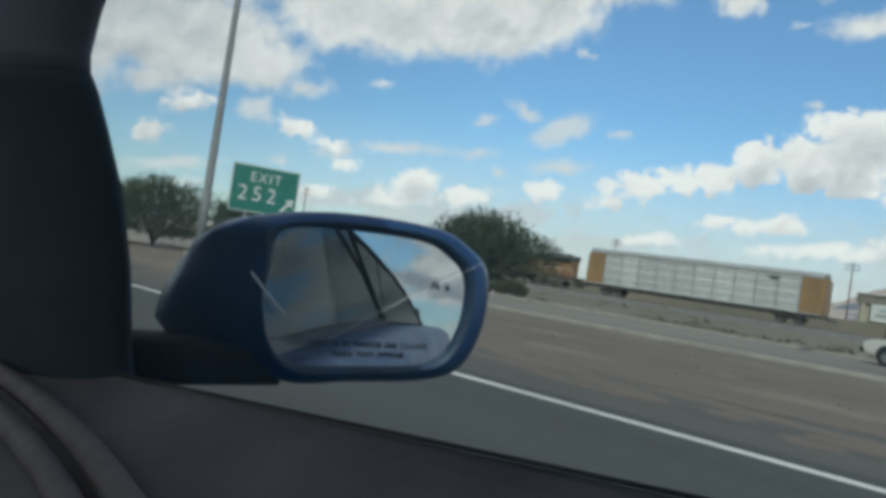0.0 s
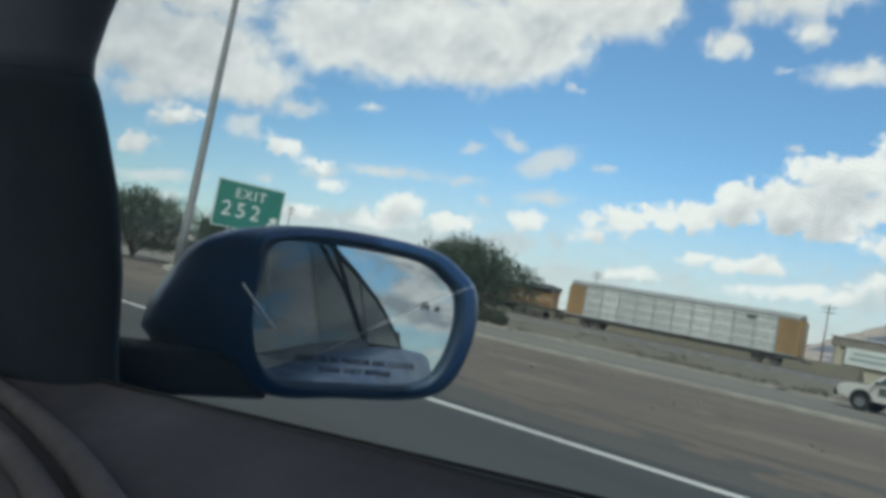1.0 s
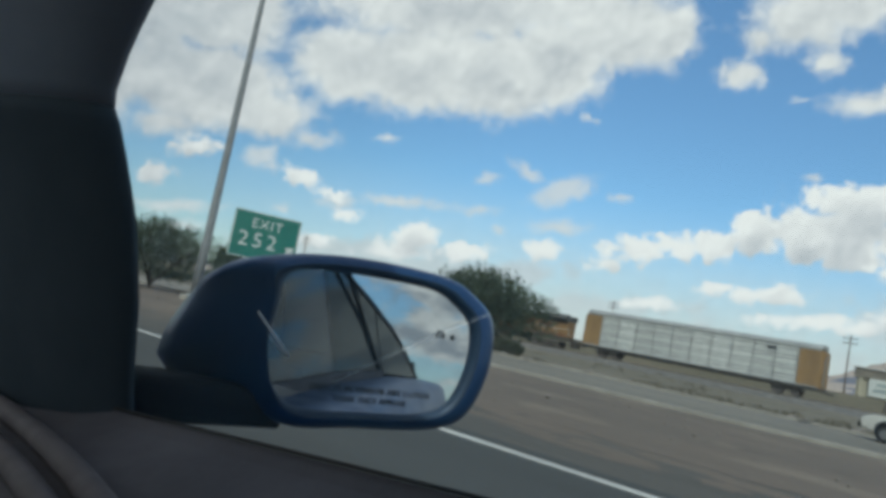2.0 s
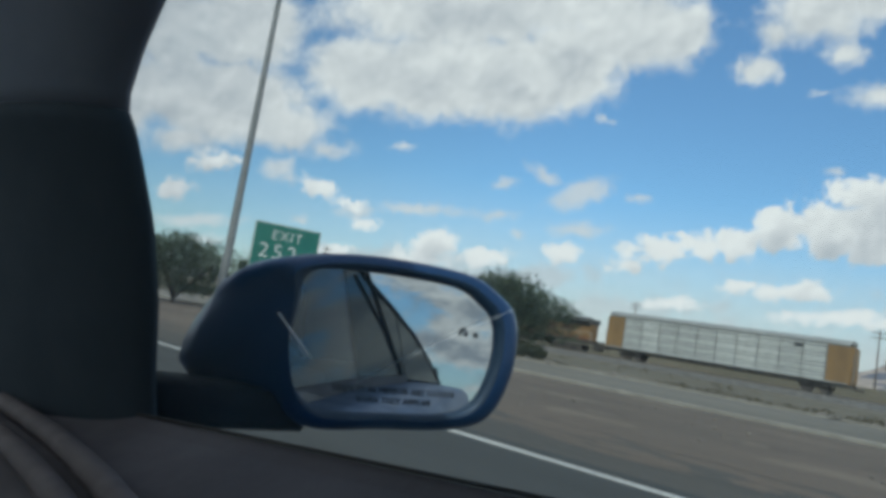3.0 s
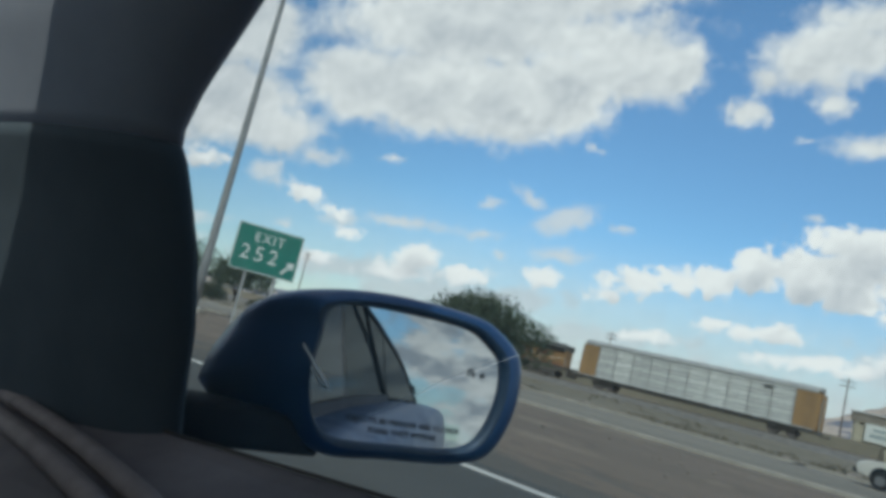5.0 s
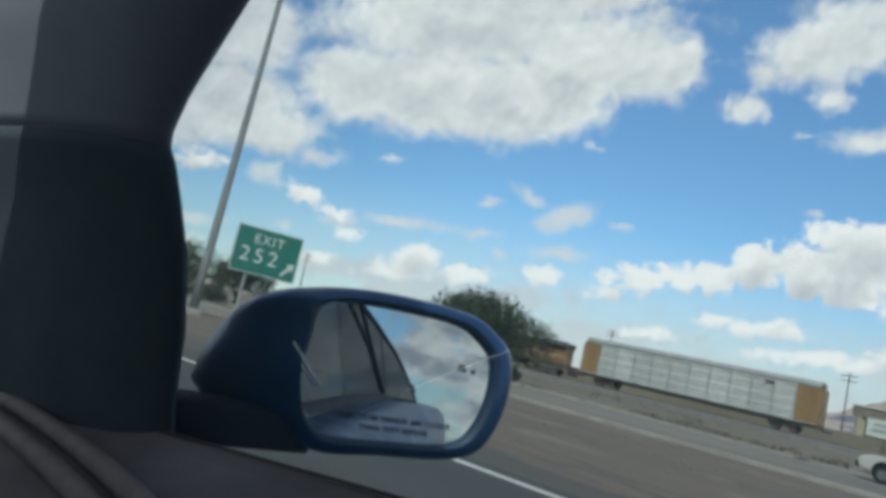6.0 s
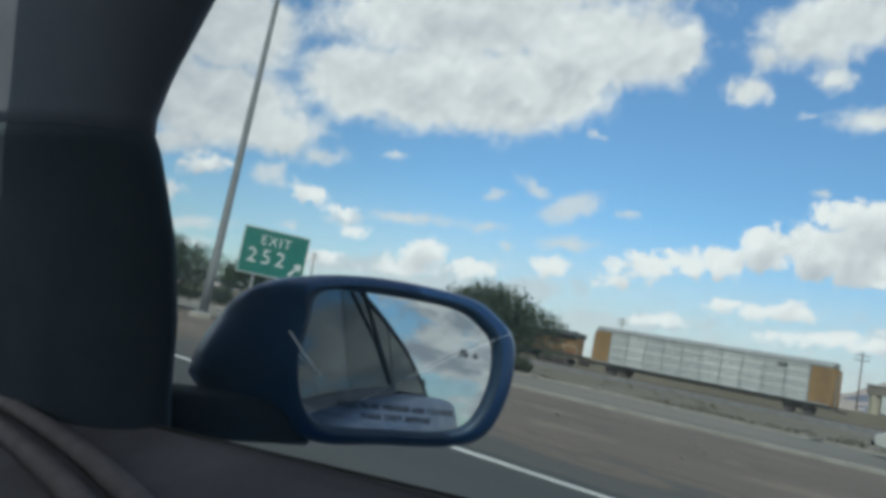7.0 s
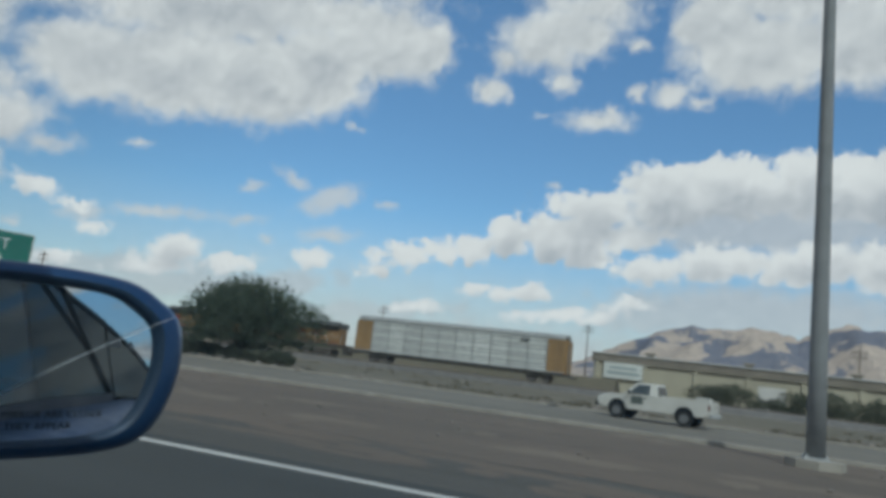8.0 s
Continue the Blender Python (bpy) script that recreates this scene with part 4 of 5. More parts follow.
def autorack(m, side_mat, end_mat, label):
    """Covered railcar with ribbed side screens; length along y, rail top at zero."""
    rack = thing("railcar", label, "railcar", m, "cars of the train")
    half = 13.4
    part("underframe", boxes(((0, 0, 1.05), (2.7, 26.8, 0.34)), ((0, 0, 0.86), (1.0, 22.0, 0.14)), bevel=0.04), UNDERFRAME, rack, "grimy dark sill of the railcar")
    part("deck_core", boxes(((0, 0, 3.2), (2.66, 24.6, 3.9))), LOCO_GREY, rack, "dull grey inner decks")
    outline = [(-1.52, 5.15), (-1.35, 5.42), (-0.7, 5.58), (0.7, 5.58), (1.35, 5.42), (1.52, 5.15)]
    part("roof", prism(outline, -13.0, 13.0, "y"), ROOF_STEEL, rack, "pale silver roof")
    part("top_chord", boxes(((-1.47, 0, 5.06), (0.12, 25.8, 0.20)), ((1.47, 0, 5.06), (0.12, 25.8, 0.20))), RACK_FRAME, rack, "grey steel top rail")
    part("bottom_chord", boxes(((-1.47, 0, 1.28), (0.12, 25.8, 0.16)), ((1.47, 0, 1.28), (0.12, 25.8, 0.16))), RACK_FRAME, rack, "grey steel bottom rail")
    bays, first = 10, -10.9
    step = 21.8 / bays
    screen = bmesh.new()
    for k in range(11):
        z = 1.52 + 0.33 * k
        tilt = Matrix.Rotation(radians(14), 4, "Y")
        box(screen, (0, 0, z), (0.03, step - 0.10, 0.245), 0.0, tilt)
    for z in (1.36, 2.35, 3.34, 4.33, 4.95):
        box(screen, (-0.03, 0, z), (0.04, step - 0.10, 0.06))
    screen_mesh = None
    for k in range(bays):
        for x in (-1.45, 1.45):
            y = first + step * (k + 0.5)
            if screen_mesh is None:
                ob = part("side_screen", screen, side_mat, rack)
                screen_mesh = ob.data
            else:
                ob = new("side_screen", screen_mesh)
                ob.parent = rack
            ob.matrix_local = pose(x, y, 0, 0, 0, 0 if x < 0 else 180)
    post_mesh = None
    for k in range(bays + 1):
        for x in (-1.50, 1.50):
            if post_mesh is None:
                ob = part("post", boxes(((0, 0, 3.15), (0.10, 0.10, 3.75))), RACK_FRAME, rack)
                post_mesh = ob.data
            else:
                ob = new("post", post_mesh)
                ob.parent = rack
            ob.matrix_local = pose(x, first + step * k, 0)
    for sgn in (-1, 1):
        bm = boxes(((0, sgn * 12.05, 3.1), (2.98, 2.2, 3.7)), ((-1.5, sgn * 11.2, 3.1), (0.05, 0.12, 3.7)), ((-1.5, sgn * 12.0, 3.1), (0.05, 0.10, 3.7)), ((-1.5, sgn * 12.9, 3.1), (0.05, 0.12, 3.7)), ((0, sgn * 13.2, 3.1), (2.4, 0.16, 3.5)), bevel=0.015)
        part("end_door", bm, end_mat, rack, "faded yellow end door")
        part("coupler", boxes(((0, sgn * 13.75, 0.85), (0.3, 0.9, 0.25)), bevel=0.03), UNDERFRAME, rack, "dark steel coupler")
        bm = bmesh.new()
        for x in (-1.30, -0.95):
            box(bm, (x, sgn * 13.32, 2.9), (0.04, 0.04, 3.2))
        for k in range(9):
            box(bm, (-1.125, sgn * 13.32, 1.5 + 0.34 * k), (0.35, 0.03, 0.03))
        part("ladder", bm, RACK_FRAME, rack, "thin steel ladder")
        wheel_truck(rack, sgn * 10.0)
    part("placard", boxes(((-1.54, -8.3, 4.55), (0.02, 0.9, 0.34))), LOCO_GREY, rack, "small dark placard")
    return rack


def locomotive(m, label):
    """Road diesel; the cab stands at the end of larger y."""
    loco = thing("locomotive", label, "locomotive", m, "locomotives of the train")
    part("underframe", boxes(((0, 0, 1.42), (3.0, 21.6, 0.26)), ((0, 0, 1.22), (2.4, 20.6, 0.2)), bevel=0.03), UNDERFRAME, loco, "grimy dark frame and walkway")
    bm = prism([(-1.35, 0.45), (-1.5, 0.7), (-1.5, 1.15), (1.5, 1.15), (1.5, 0.7), (1.35, 0.45)], -3.6, 3.0, "y")
    part("fuel_tank", bm, UNDERFRAME, loco, "dark fuel tank")
    hood = [(-0.95, 1.55), (-0.95, 3.85), (-0.80, 4.05), (0.80, 4.05), (0.95, 3.85), (0.95, 1.55)]
    part("hood", prism(hood, -9.9, 5.2, "y"), LOCO_YELLOW, loco, "weathered yellow engine hood")
    top = [(-0.98, 3.55), (-0.98, 3.87), (-0.82, 4.09), (0.82, 4.09), (0.98, 3.87), (0.98, 3.55)]
    part("hood_roof", prism(top, -9.95, 5.2, "y"), LOCO_GREY, loco, "dark grey hood roof")
    rad = [(-1.05, 3.3), (-1.55, 3.85), (-1.45, 4.25), (1.45, 4.25), (1.55, 3.85), (1.05, 3.3)]
    part("radiator", prism(rad, -9.8, -5.6, "y"), LOCO_GREY, loco, "dark flared radiator")
    for k in range(14):
        part("hood_door", boxes(((-0.965, -4.9 + 0.70 * k, 2.55), (0.03, 0.62, 1.75)), bevel=0.008), LOCO_YELLOW, loco)
    part("dynamic_brake", boxes(((0, 2.9, 4.16), (1.9, 3.0, 0.32)), bevel=0.06), LOCO_GREY, loco, "dark brake grid housing")
    for y in (-8.7, -7.7, -6.7):
        part("roof_fan", drum(bmesh.new(), (0, y, 4.33), 0.62, 0.16, "z", 24), LOCO_GREY, loco, "round dark roof fan")
    part("exhaust", boxes(((0, -1.0, 4.25), (0.5, 1.3, 0.32)), bevel=0.04), UNDERFRAME, loco, "sooty exhaust stack")
    cab = [(5.3, 1.55), (5.3, 4.38), (5.55, 4.52), (7.9, 4.52), (8.15, 4.35), (8.15, 3.3), (8.35, 2.9), (8.35, 1.55)]
    part("cab", prism([(y, z) for y, z in cab], -1.5, 1.5, "x"), LOCO_YELLOW, loco, "yellow driver's cab")
    part("cab_roof", boxes(((0, 6.7, 4.55), (2.9, 2.5, 0.10)), bevel=0.03), LOCO_GREY, loco, "grey cab roof")
    for y in (6.0, 7.2):
        part("cab_window", boxes(((-1.51, y, 3.62), (0.03, 0.85, 0.75)), bevel=0.008), TINTED, loco, "dark cab window")
    part("windscreen", boxes(((-0.6, 8.17, 3.75), (0.9, 0.03, 0.6)), ((0.6, 8.17, 3.75), (0.9, 0.03, 0.6))), TINTED, loco, "dark windscreen")
    nose = [(-1.2, 1.55), (-1.2, 2.75), (-0.9, 3.05), (0.9, 3.05), (1.2, 2.75), (1.2, 1.55)]
    part("nose", prism(nose, 8.3, 9.9, "y"), LOCO_YELLOW, loco, "short yellow nose")
    part("stripe", boxes(((-1.505, 6.8, 1.75), (0.02, 3.0, 0.12)), ((-0.985, -2.3, 1.72), (0.02, 15.0, 0.10))), RED_STRIPE, loco, "thin red stripe")
    for k in range(4):
        part("lettering_bar", box(bmesh.new(), (-0.985, -6.5 + 2.3 * k, 2.75), (0.02, 1.5, 0.62)), RED_STRIPE, loco, "faded red lettering bar")
    for x in (-1.42, 1.42):
        bm = tube(bmesh.new(), [(x, -10.4, 2.5), (x, 5.0, 2.5)], 0.025, 6)
        for k in range(9):
            tube(bm, [(x, -10.4 + 1.9 * k, 1.5), (x, -10.4 + 1.9 * k, 2.5)], 0.022, 6)
        part("handrail", bm, SIGN_WHITE, loco, "thin pale handrail")
    for sgn in (-1, 1):
        part("plow" if sgn > 0 else "step_plate", boxes(((0, sgn * 10.75, 0.75), (2.7, 0.14, 0.85)), bevel=0.03), UNDERFRAME, loco, "dark end plate")
        part("coupler", boxes(((0, sgn * 11.1, 0.85), (0.3, 0.7, 0.25)), bevel=0.03), UNDERFRAME, loco, "dark steel coupler")
        bogie = part("bogie", boxes(((0, sgn * 6.9, 0.66), (2.0, 4.4, 0.30)), ((-1.05, sgn * 6.9, 0.62), (0.14, 4.3, 0.36)), ((1.05, sgn * 6.9, 0.62), (0.14, 4.3, 0.36)), bevel=0.03), UNDERFRAME, loco, "grimy dark wheel truck")
        for dy in (-1.65, 0, 1.65):
            bm = drum(drum(drum(bmesh.new(), (-0.76, sgn * 6.9 + dy, 0.51), 0.51, 0.14), (0.76, sgn * 6.9 + dy, 0.51), 0.51, 0.14), (0, sgn * 6.9 + dy, 0.51), 0.09, 1.5)
            part("wheelset", bm, RAIL_STEEL, bogie, "worn steel wheels")
    return loco


autorack(pose(80, 27.8, RAIL), RACK_WHITE, RACK_YELLOW, "white covered railcar with ribbed side screens and yellow ends")
first = locomotive(pose(80, 53.4, RAIL), "weathered yellow and grey diesel locomotive standing on the track")
copy_thing(first, pose(80, 76.0, RAIL))


# ---- trees and shrubs ----
def leaf_quad(verts, faces, p, along, size, rnd):
    side = along.cross(Vector((rnd.uniform(-1, 1), rnd.uniform(-1, 1), rnd.uniform(-1, 1))))
    if side.length < 1e-4:
        return
    side.normalize()
    k = len(verts)
    a, w = along.normalized() * size, side * size * 0.32
    verts.extend((p - a * 0.5, p + w, p + a * 0.5, p - w))
    faces.append((k, k + 1, k + 2, k + 3))


def tree(x, y, height, width, label, seed, leaf=0.20, sprays=900, mat=None, name="tree", stem=0.27, group="roadside trees"):
    """Desert tree: forked trunk, spreading limbs and a feathery crown of leaf sprays."""
    rnd = random.Random(seed)
    plant = thing(name, label, "tree" if name == "tree" else "shrub", pose(x, y, -0.05, 0, 0, rnd.uniform(0, 360)), group)
    bm = bmesh.new()
    fork = height * stem * 0.45
    girth = 0.028 * height
    tube(bm, [(0, 0, 0), (0.04, 0.02, fork * 0.5), (0.0, 0.05, fork)], [girth * 1.25, girth, girth * 0.9], 8)
    tips = []
    limbs = 7
    for k in range(limbs):
        a = 2 * math.pi * k / limbs + rnd.uniform(-0.35, 0.35)
        out = width * rnd.uniform(0.20, 0.36)
        top = height * rnd.uniform(0.55, 0.78)
        base = Vector((0, 0.05, fork * rnd.uniform(0.8, 1.0)))
        mid = Vector((math.cos(a) * out * 0.5, math.sin(a) * out * 0.5, fork + (top - fork) * 0.55))
        end = Vector((math.cos(a) * out, math.sin(a) * out, top))
        tube(bm, [base, mid, end], [girth * 0.55, girth * 0.35, girth * 0.15], 6)
        tips += [mid.lerp(end, 0.3), end]
        for j in range(4):
            b = a + rnd.uniform(-1.0, 1.0)
            start = mid.lerp(end, rnd.uniform(0.0, 0.8))
            stop = start + Vector((math.cos(b) * width * rnd.uniform(0.08, 0.2), math.sin(b) * width * rnd.uniform(0.08, 0.2), height * rnd.uniform(0.02, 0.2)))
            tube(bm, [start, start.lerp(stop, 0.5) + Vector((0, 0, 0.05 * height)), stop], [girth * 0.22, girth * 0.15, girth * 0.06], 5)
            tips.append(stop)
    part("trunk", bm, BARK, plant, "dark rough forked trunk", True)
    verts, faces = [], []
    for k in range(sprays):
        # a point in a lopsided dome, thinner towards the outside
        a, r = rnd.uniform(0, 2 * math.pi), rnd.random() ** 0.55
        lump = 1.0 + 0.22 * math.sin(3 * a + seed) + 0.14 * math.sin(7 * a + 2 * seed)
        rim = max(0.05, 1 - r ** 2.2)
        floor_z, top_z = height * (stem + 0.05 * math.sin(5 * a + seed)), height * (0.52 + 0.42 * rim ** 0.6 * (0.86 + 0.16 * math.sin(4 * a + 1.7 * seed + 5 * r)))
        z = floor_z + (top_z - floor_z) * rnd.random() ** 0.7
        p = Vector((math.cos(a) * r * width * 0.46 * lump, math.sin(a) * r * width * 0.46 * lump, z))
        near = min(tips, key=lambda t: (t - p).length_squared)
        aim = (p - near * 0.75).normalized() * 0.6 + Vector((rnd.uniform(-0.5, 0.5), rnd.uniform(-0.5, 0.5), rnd.uniform(0.1, 0.9)))
        aim.normalize()
        reach = height * rnd.uniform(0.06, 0.15)
        for j in range(14):
            q = p + aim * reach * (j / 13) + Vector((rnd.gauss(0, 1), rnd.gauss(0, 1), rnd.gauss(0, 1))) * reach * 0.14
            leaf_quad(verts, faces, q, aim + Vector((rnd.uniform(-0.8, 0.8), rnd.uniform(-0.8, 0.8), rnd.uniform(-0.5, 0.8))), leaf * rnd.uniform(0.6, 1.3), rnd)
    mesh = bpy.data.meshes.new("crown")
    mesh.from_pydata([tuple(v) for v in verts], [], faces)
    mesh.materials.append(mat or LEAF)
    crown = new("crown", mesh)
    crown.parent = plant
    crown["label"] = "feathery grey-green crown with gaps"
    return plant


tree(38.0, 27.6, 5.4, 8.0, "grey-green desert tree with a low spreading crown", 3, 0.14, 2900, None, "tree", 0.20)
tree(18.2, 33.6, 3.7, 5.6, "feathery desert tree on the dirt verge", 8, 0.10, 1700, None, "tree", 0.16)
tree(62.0, 90.0, 7.0, 9.0, "distant dark green desert tree", 12, 0.22, 1300)
tree(40.0, 85.0, 5.4, 7.5, "distant dark green desert tree", 15, 0.22, 1300)


def shrub(x, y, height, width, seed, label="low grey-green desert shrub"):
    return tree(x, y, height, width, label, seed, 0.15, 480, LEAF_GREY, "shrub", 0.12, "desert shrubs")


rnd = random.Random(21)
for k in range(26):
    shrub(93.0 + rnd.uniform(-2.5, 2.5), -1.0 - 2.7 * k + rnd.uniform(-1.2, 1.2), rnd.uniform(2.0, 3.6), rnd.uniform(4.0, 7.0), 100 + k, "grey-green shrub along the warehouse wall")
for k in range(5):
    shrub(36.0 + rnd.uniform(0, 4.5), 24.6 + 2.0 * k, rnd.uniform(0.8, 1.4), rnd.uniform(2.2, 3.6), 180 + k, "dark bush under the roadside tree")
for k in range(9):
    shrub(rnd.uniform(34.5, 38.5), 44.0 + 6.5 * k, rnd.uniform(0.8, 1.8), rnd.uniform(1.8, 3.6), 140 + k)


def weed_strip():
    """Low dry weeds and grit along the far kerb and before the railway."""
    rnd = random.Random(44)
    verts, faces = [], []
    for k in range(1500):
        y = rnd.uniform(-30, 150)
        x = rnd.choice((rnd.gauss(34.6, 0.7), rnd.gauss(34.6, 0.7), rnd.gauss(37.5, 1.6), rnd.uniform(36, 73)))
        if noise.noise(Vector((x * 0.05, y * 0.12, 3.3))) < -0.1:
            continue
        tall = rnd.uniform(0.06, 0.20) * (1.6 if x > 50 else 1.0)
        for j in range(12):
            p = Vector((x + rnd.gauss(0, 0.16), y + rnd.gauss(0, 0.28), -0.05 + tall * rnd.random()))
            leaf_quad(verts, faces, p, Vector((rnd.uniform(-0.7, 0.7), rnd.uniform(-0.7, 0.7), 1.0)), rnd.uniform(0.10, 0.24), rnd)
    mesh = bpy.data.meshes.new("weeds")
    mesh.from_pydata([tuple(v) for v in verts], [], faces)
    mesh.materials.append(DRY_LEAF)
    tagged(new("weeds", mesh), "low dry grey-brown weeds along the far kerb", "weeds", kind="stuff")


weed_strip()


# ---- roadside things ----
def exit_sign():
    sign = thing("exit_sign", "green exit sign with white lettering on two steel posts", "road sign", pose(17.6, 24.3, 0.0, 0, 0, -28), "")
    w, h, z0 = 2.75, 1.95, 2.18
    part("panel", box(bmesh.new(), (0, 0, z0 + h / 2), (w, 0.03, h), 0.012), SIGN_GREEN, sign, "green reflective panel")
    rim = boxes(((0, -0.018, z0 + 0.03), (w - 0.04, 0.008, 0.035)), ((0, -0.018, z0 + h - 0.03), (w - 0.04, 0.008, 0.035)), ((-w / 2 + 0.035, -0.018, z0 + h / 2), (0.035, 0.008, h - 0.06)), ((w / 2 - 0.035, -0.018, z0 + h / 2), (0.035, 0.008, h - 0.06)))
    part("border", rim, SIGN_WHITE, sign, "thin white border")
    upright = Matrix.Rotation(radians(90), 4, "X")
    letters("lettering", "EXIT", 0.56, SIGN_WHITE, sign, Matrix.Translation((0.0, -0.020, z0 + 1.46)) @ upright, 1.15, 0.004)
    letters("lettering", "252", 0.86, SIGN_WHITE, sign, Matrix.Translation((-0.28, -0.020, z0 + 0.76)) @ upright, 1.35, 0.004)
    bm = bmesh.new()
    shaft = [(-0.30, -0.05), (0.08, -0.05), (0.08, -0.19), (0.33, 0.0), (0.08, 0.19), (0.08, 0.05), (-0.30, 0.05)]
    c, s_ = math.cos(radians(50)), math.sin(radians(50))
    outline = [(0.98 + 1.15 * (x * c - y * s_), z0 + 0.50 + 1.15 * (x * s_ + y * c)) for x, y in shaft]
    rings(bm, [[(x, -0.017, z) for x, z in outline], [(x, -0.025, z) for x, z in outline]])
    part("arrow", bm, SIGN_WHITE, sign, "white arrow pointing up and right")
    for x in (-0.62, 0.62):
        part("post", boxes(((x, 0.09, 1.95), (0.10, 0.008, 4.0)), ((x - 0.046, 0.09, 1.95), (0.008, 0.13, 4.0)), ((x + 0.046, 0.09, 1.95), (0.008, 0.13, 4.0))), GALVANISED, sign, "grey steel beam post")
    for z in (z0 + 0.35, z0 + 1.55):
        part("brace", boxes(((0, 0.035, z), (2.5, 0.04, 0.06))), ALUMINIUM, sign, "aluminium rail behind the panel")


exit_sign()


def light_pole(m):
    pole = thing("street_lamp", "tall grey tapered steel lamp pole on a concrete base", "street lamp", m, "lamp poles beside the highway")
    bm = bmesh.new()
    bmesh.ops.create_cone(bm, cap_ends=True, segments=8, radius1=0.62, radius2=0.60, depth=0.42, matrix=Matrix.Translation((0, 0, 0.10)))
    part("footing", bm, CONCRETE, pole, "pale concrete footing")
    part("base_plate", boxes(((0, 0, 0.33), (0.52, 0.52, 0.05)), bevel=0.01), GALVANISED, pole, "square steel base plate")
    for sx in (-0.19, 0.19):
        for sy in (-0.19, 0.19):
            part("bolt", drum(bmesh.new(), (sx, sy, 0.38), 0.025, 0.10, "z", 8), GALVANISED, pole)
    part("shaft", tube(bmesh.new(), [(0, 0, 0.33 + 16.5 * k / 8) for k in range(9)], [0.20 - 0.105 * k / 8 for k in range(9)], 16), BACKLIT_STEEL, pole, "tapered grey steel shaft", True)
    for sgn in (-1, 1):
        arm = part("lamp_arm", tube(bmesh.new(), [(0, 0, 16.6), (sgn * 0.9, 0, 17.0), (sgn * 1.9, 0, 17.1)], [0.06, 0.05, 0.04], 8), BACKLIT_STEEL, pole, "slim curved lamp arm", True)
        part("lamp_head", box(bmesh.new(), (sgn * 2.25, 0, 17.08), (0.75, 0.34, 0.16), 0.05), BACKLIT_STEEL, arm, "flat grey lamp head")
    return pole


first_pole = light_pole(pose(16.8, 27.2, -0.14))
copy_thing(first_pole, pose(17.6, -2.30, -0.14))
copy_thing(first_pole, pose(16.8, 118.0, -0.14))


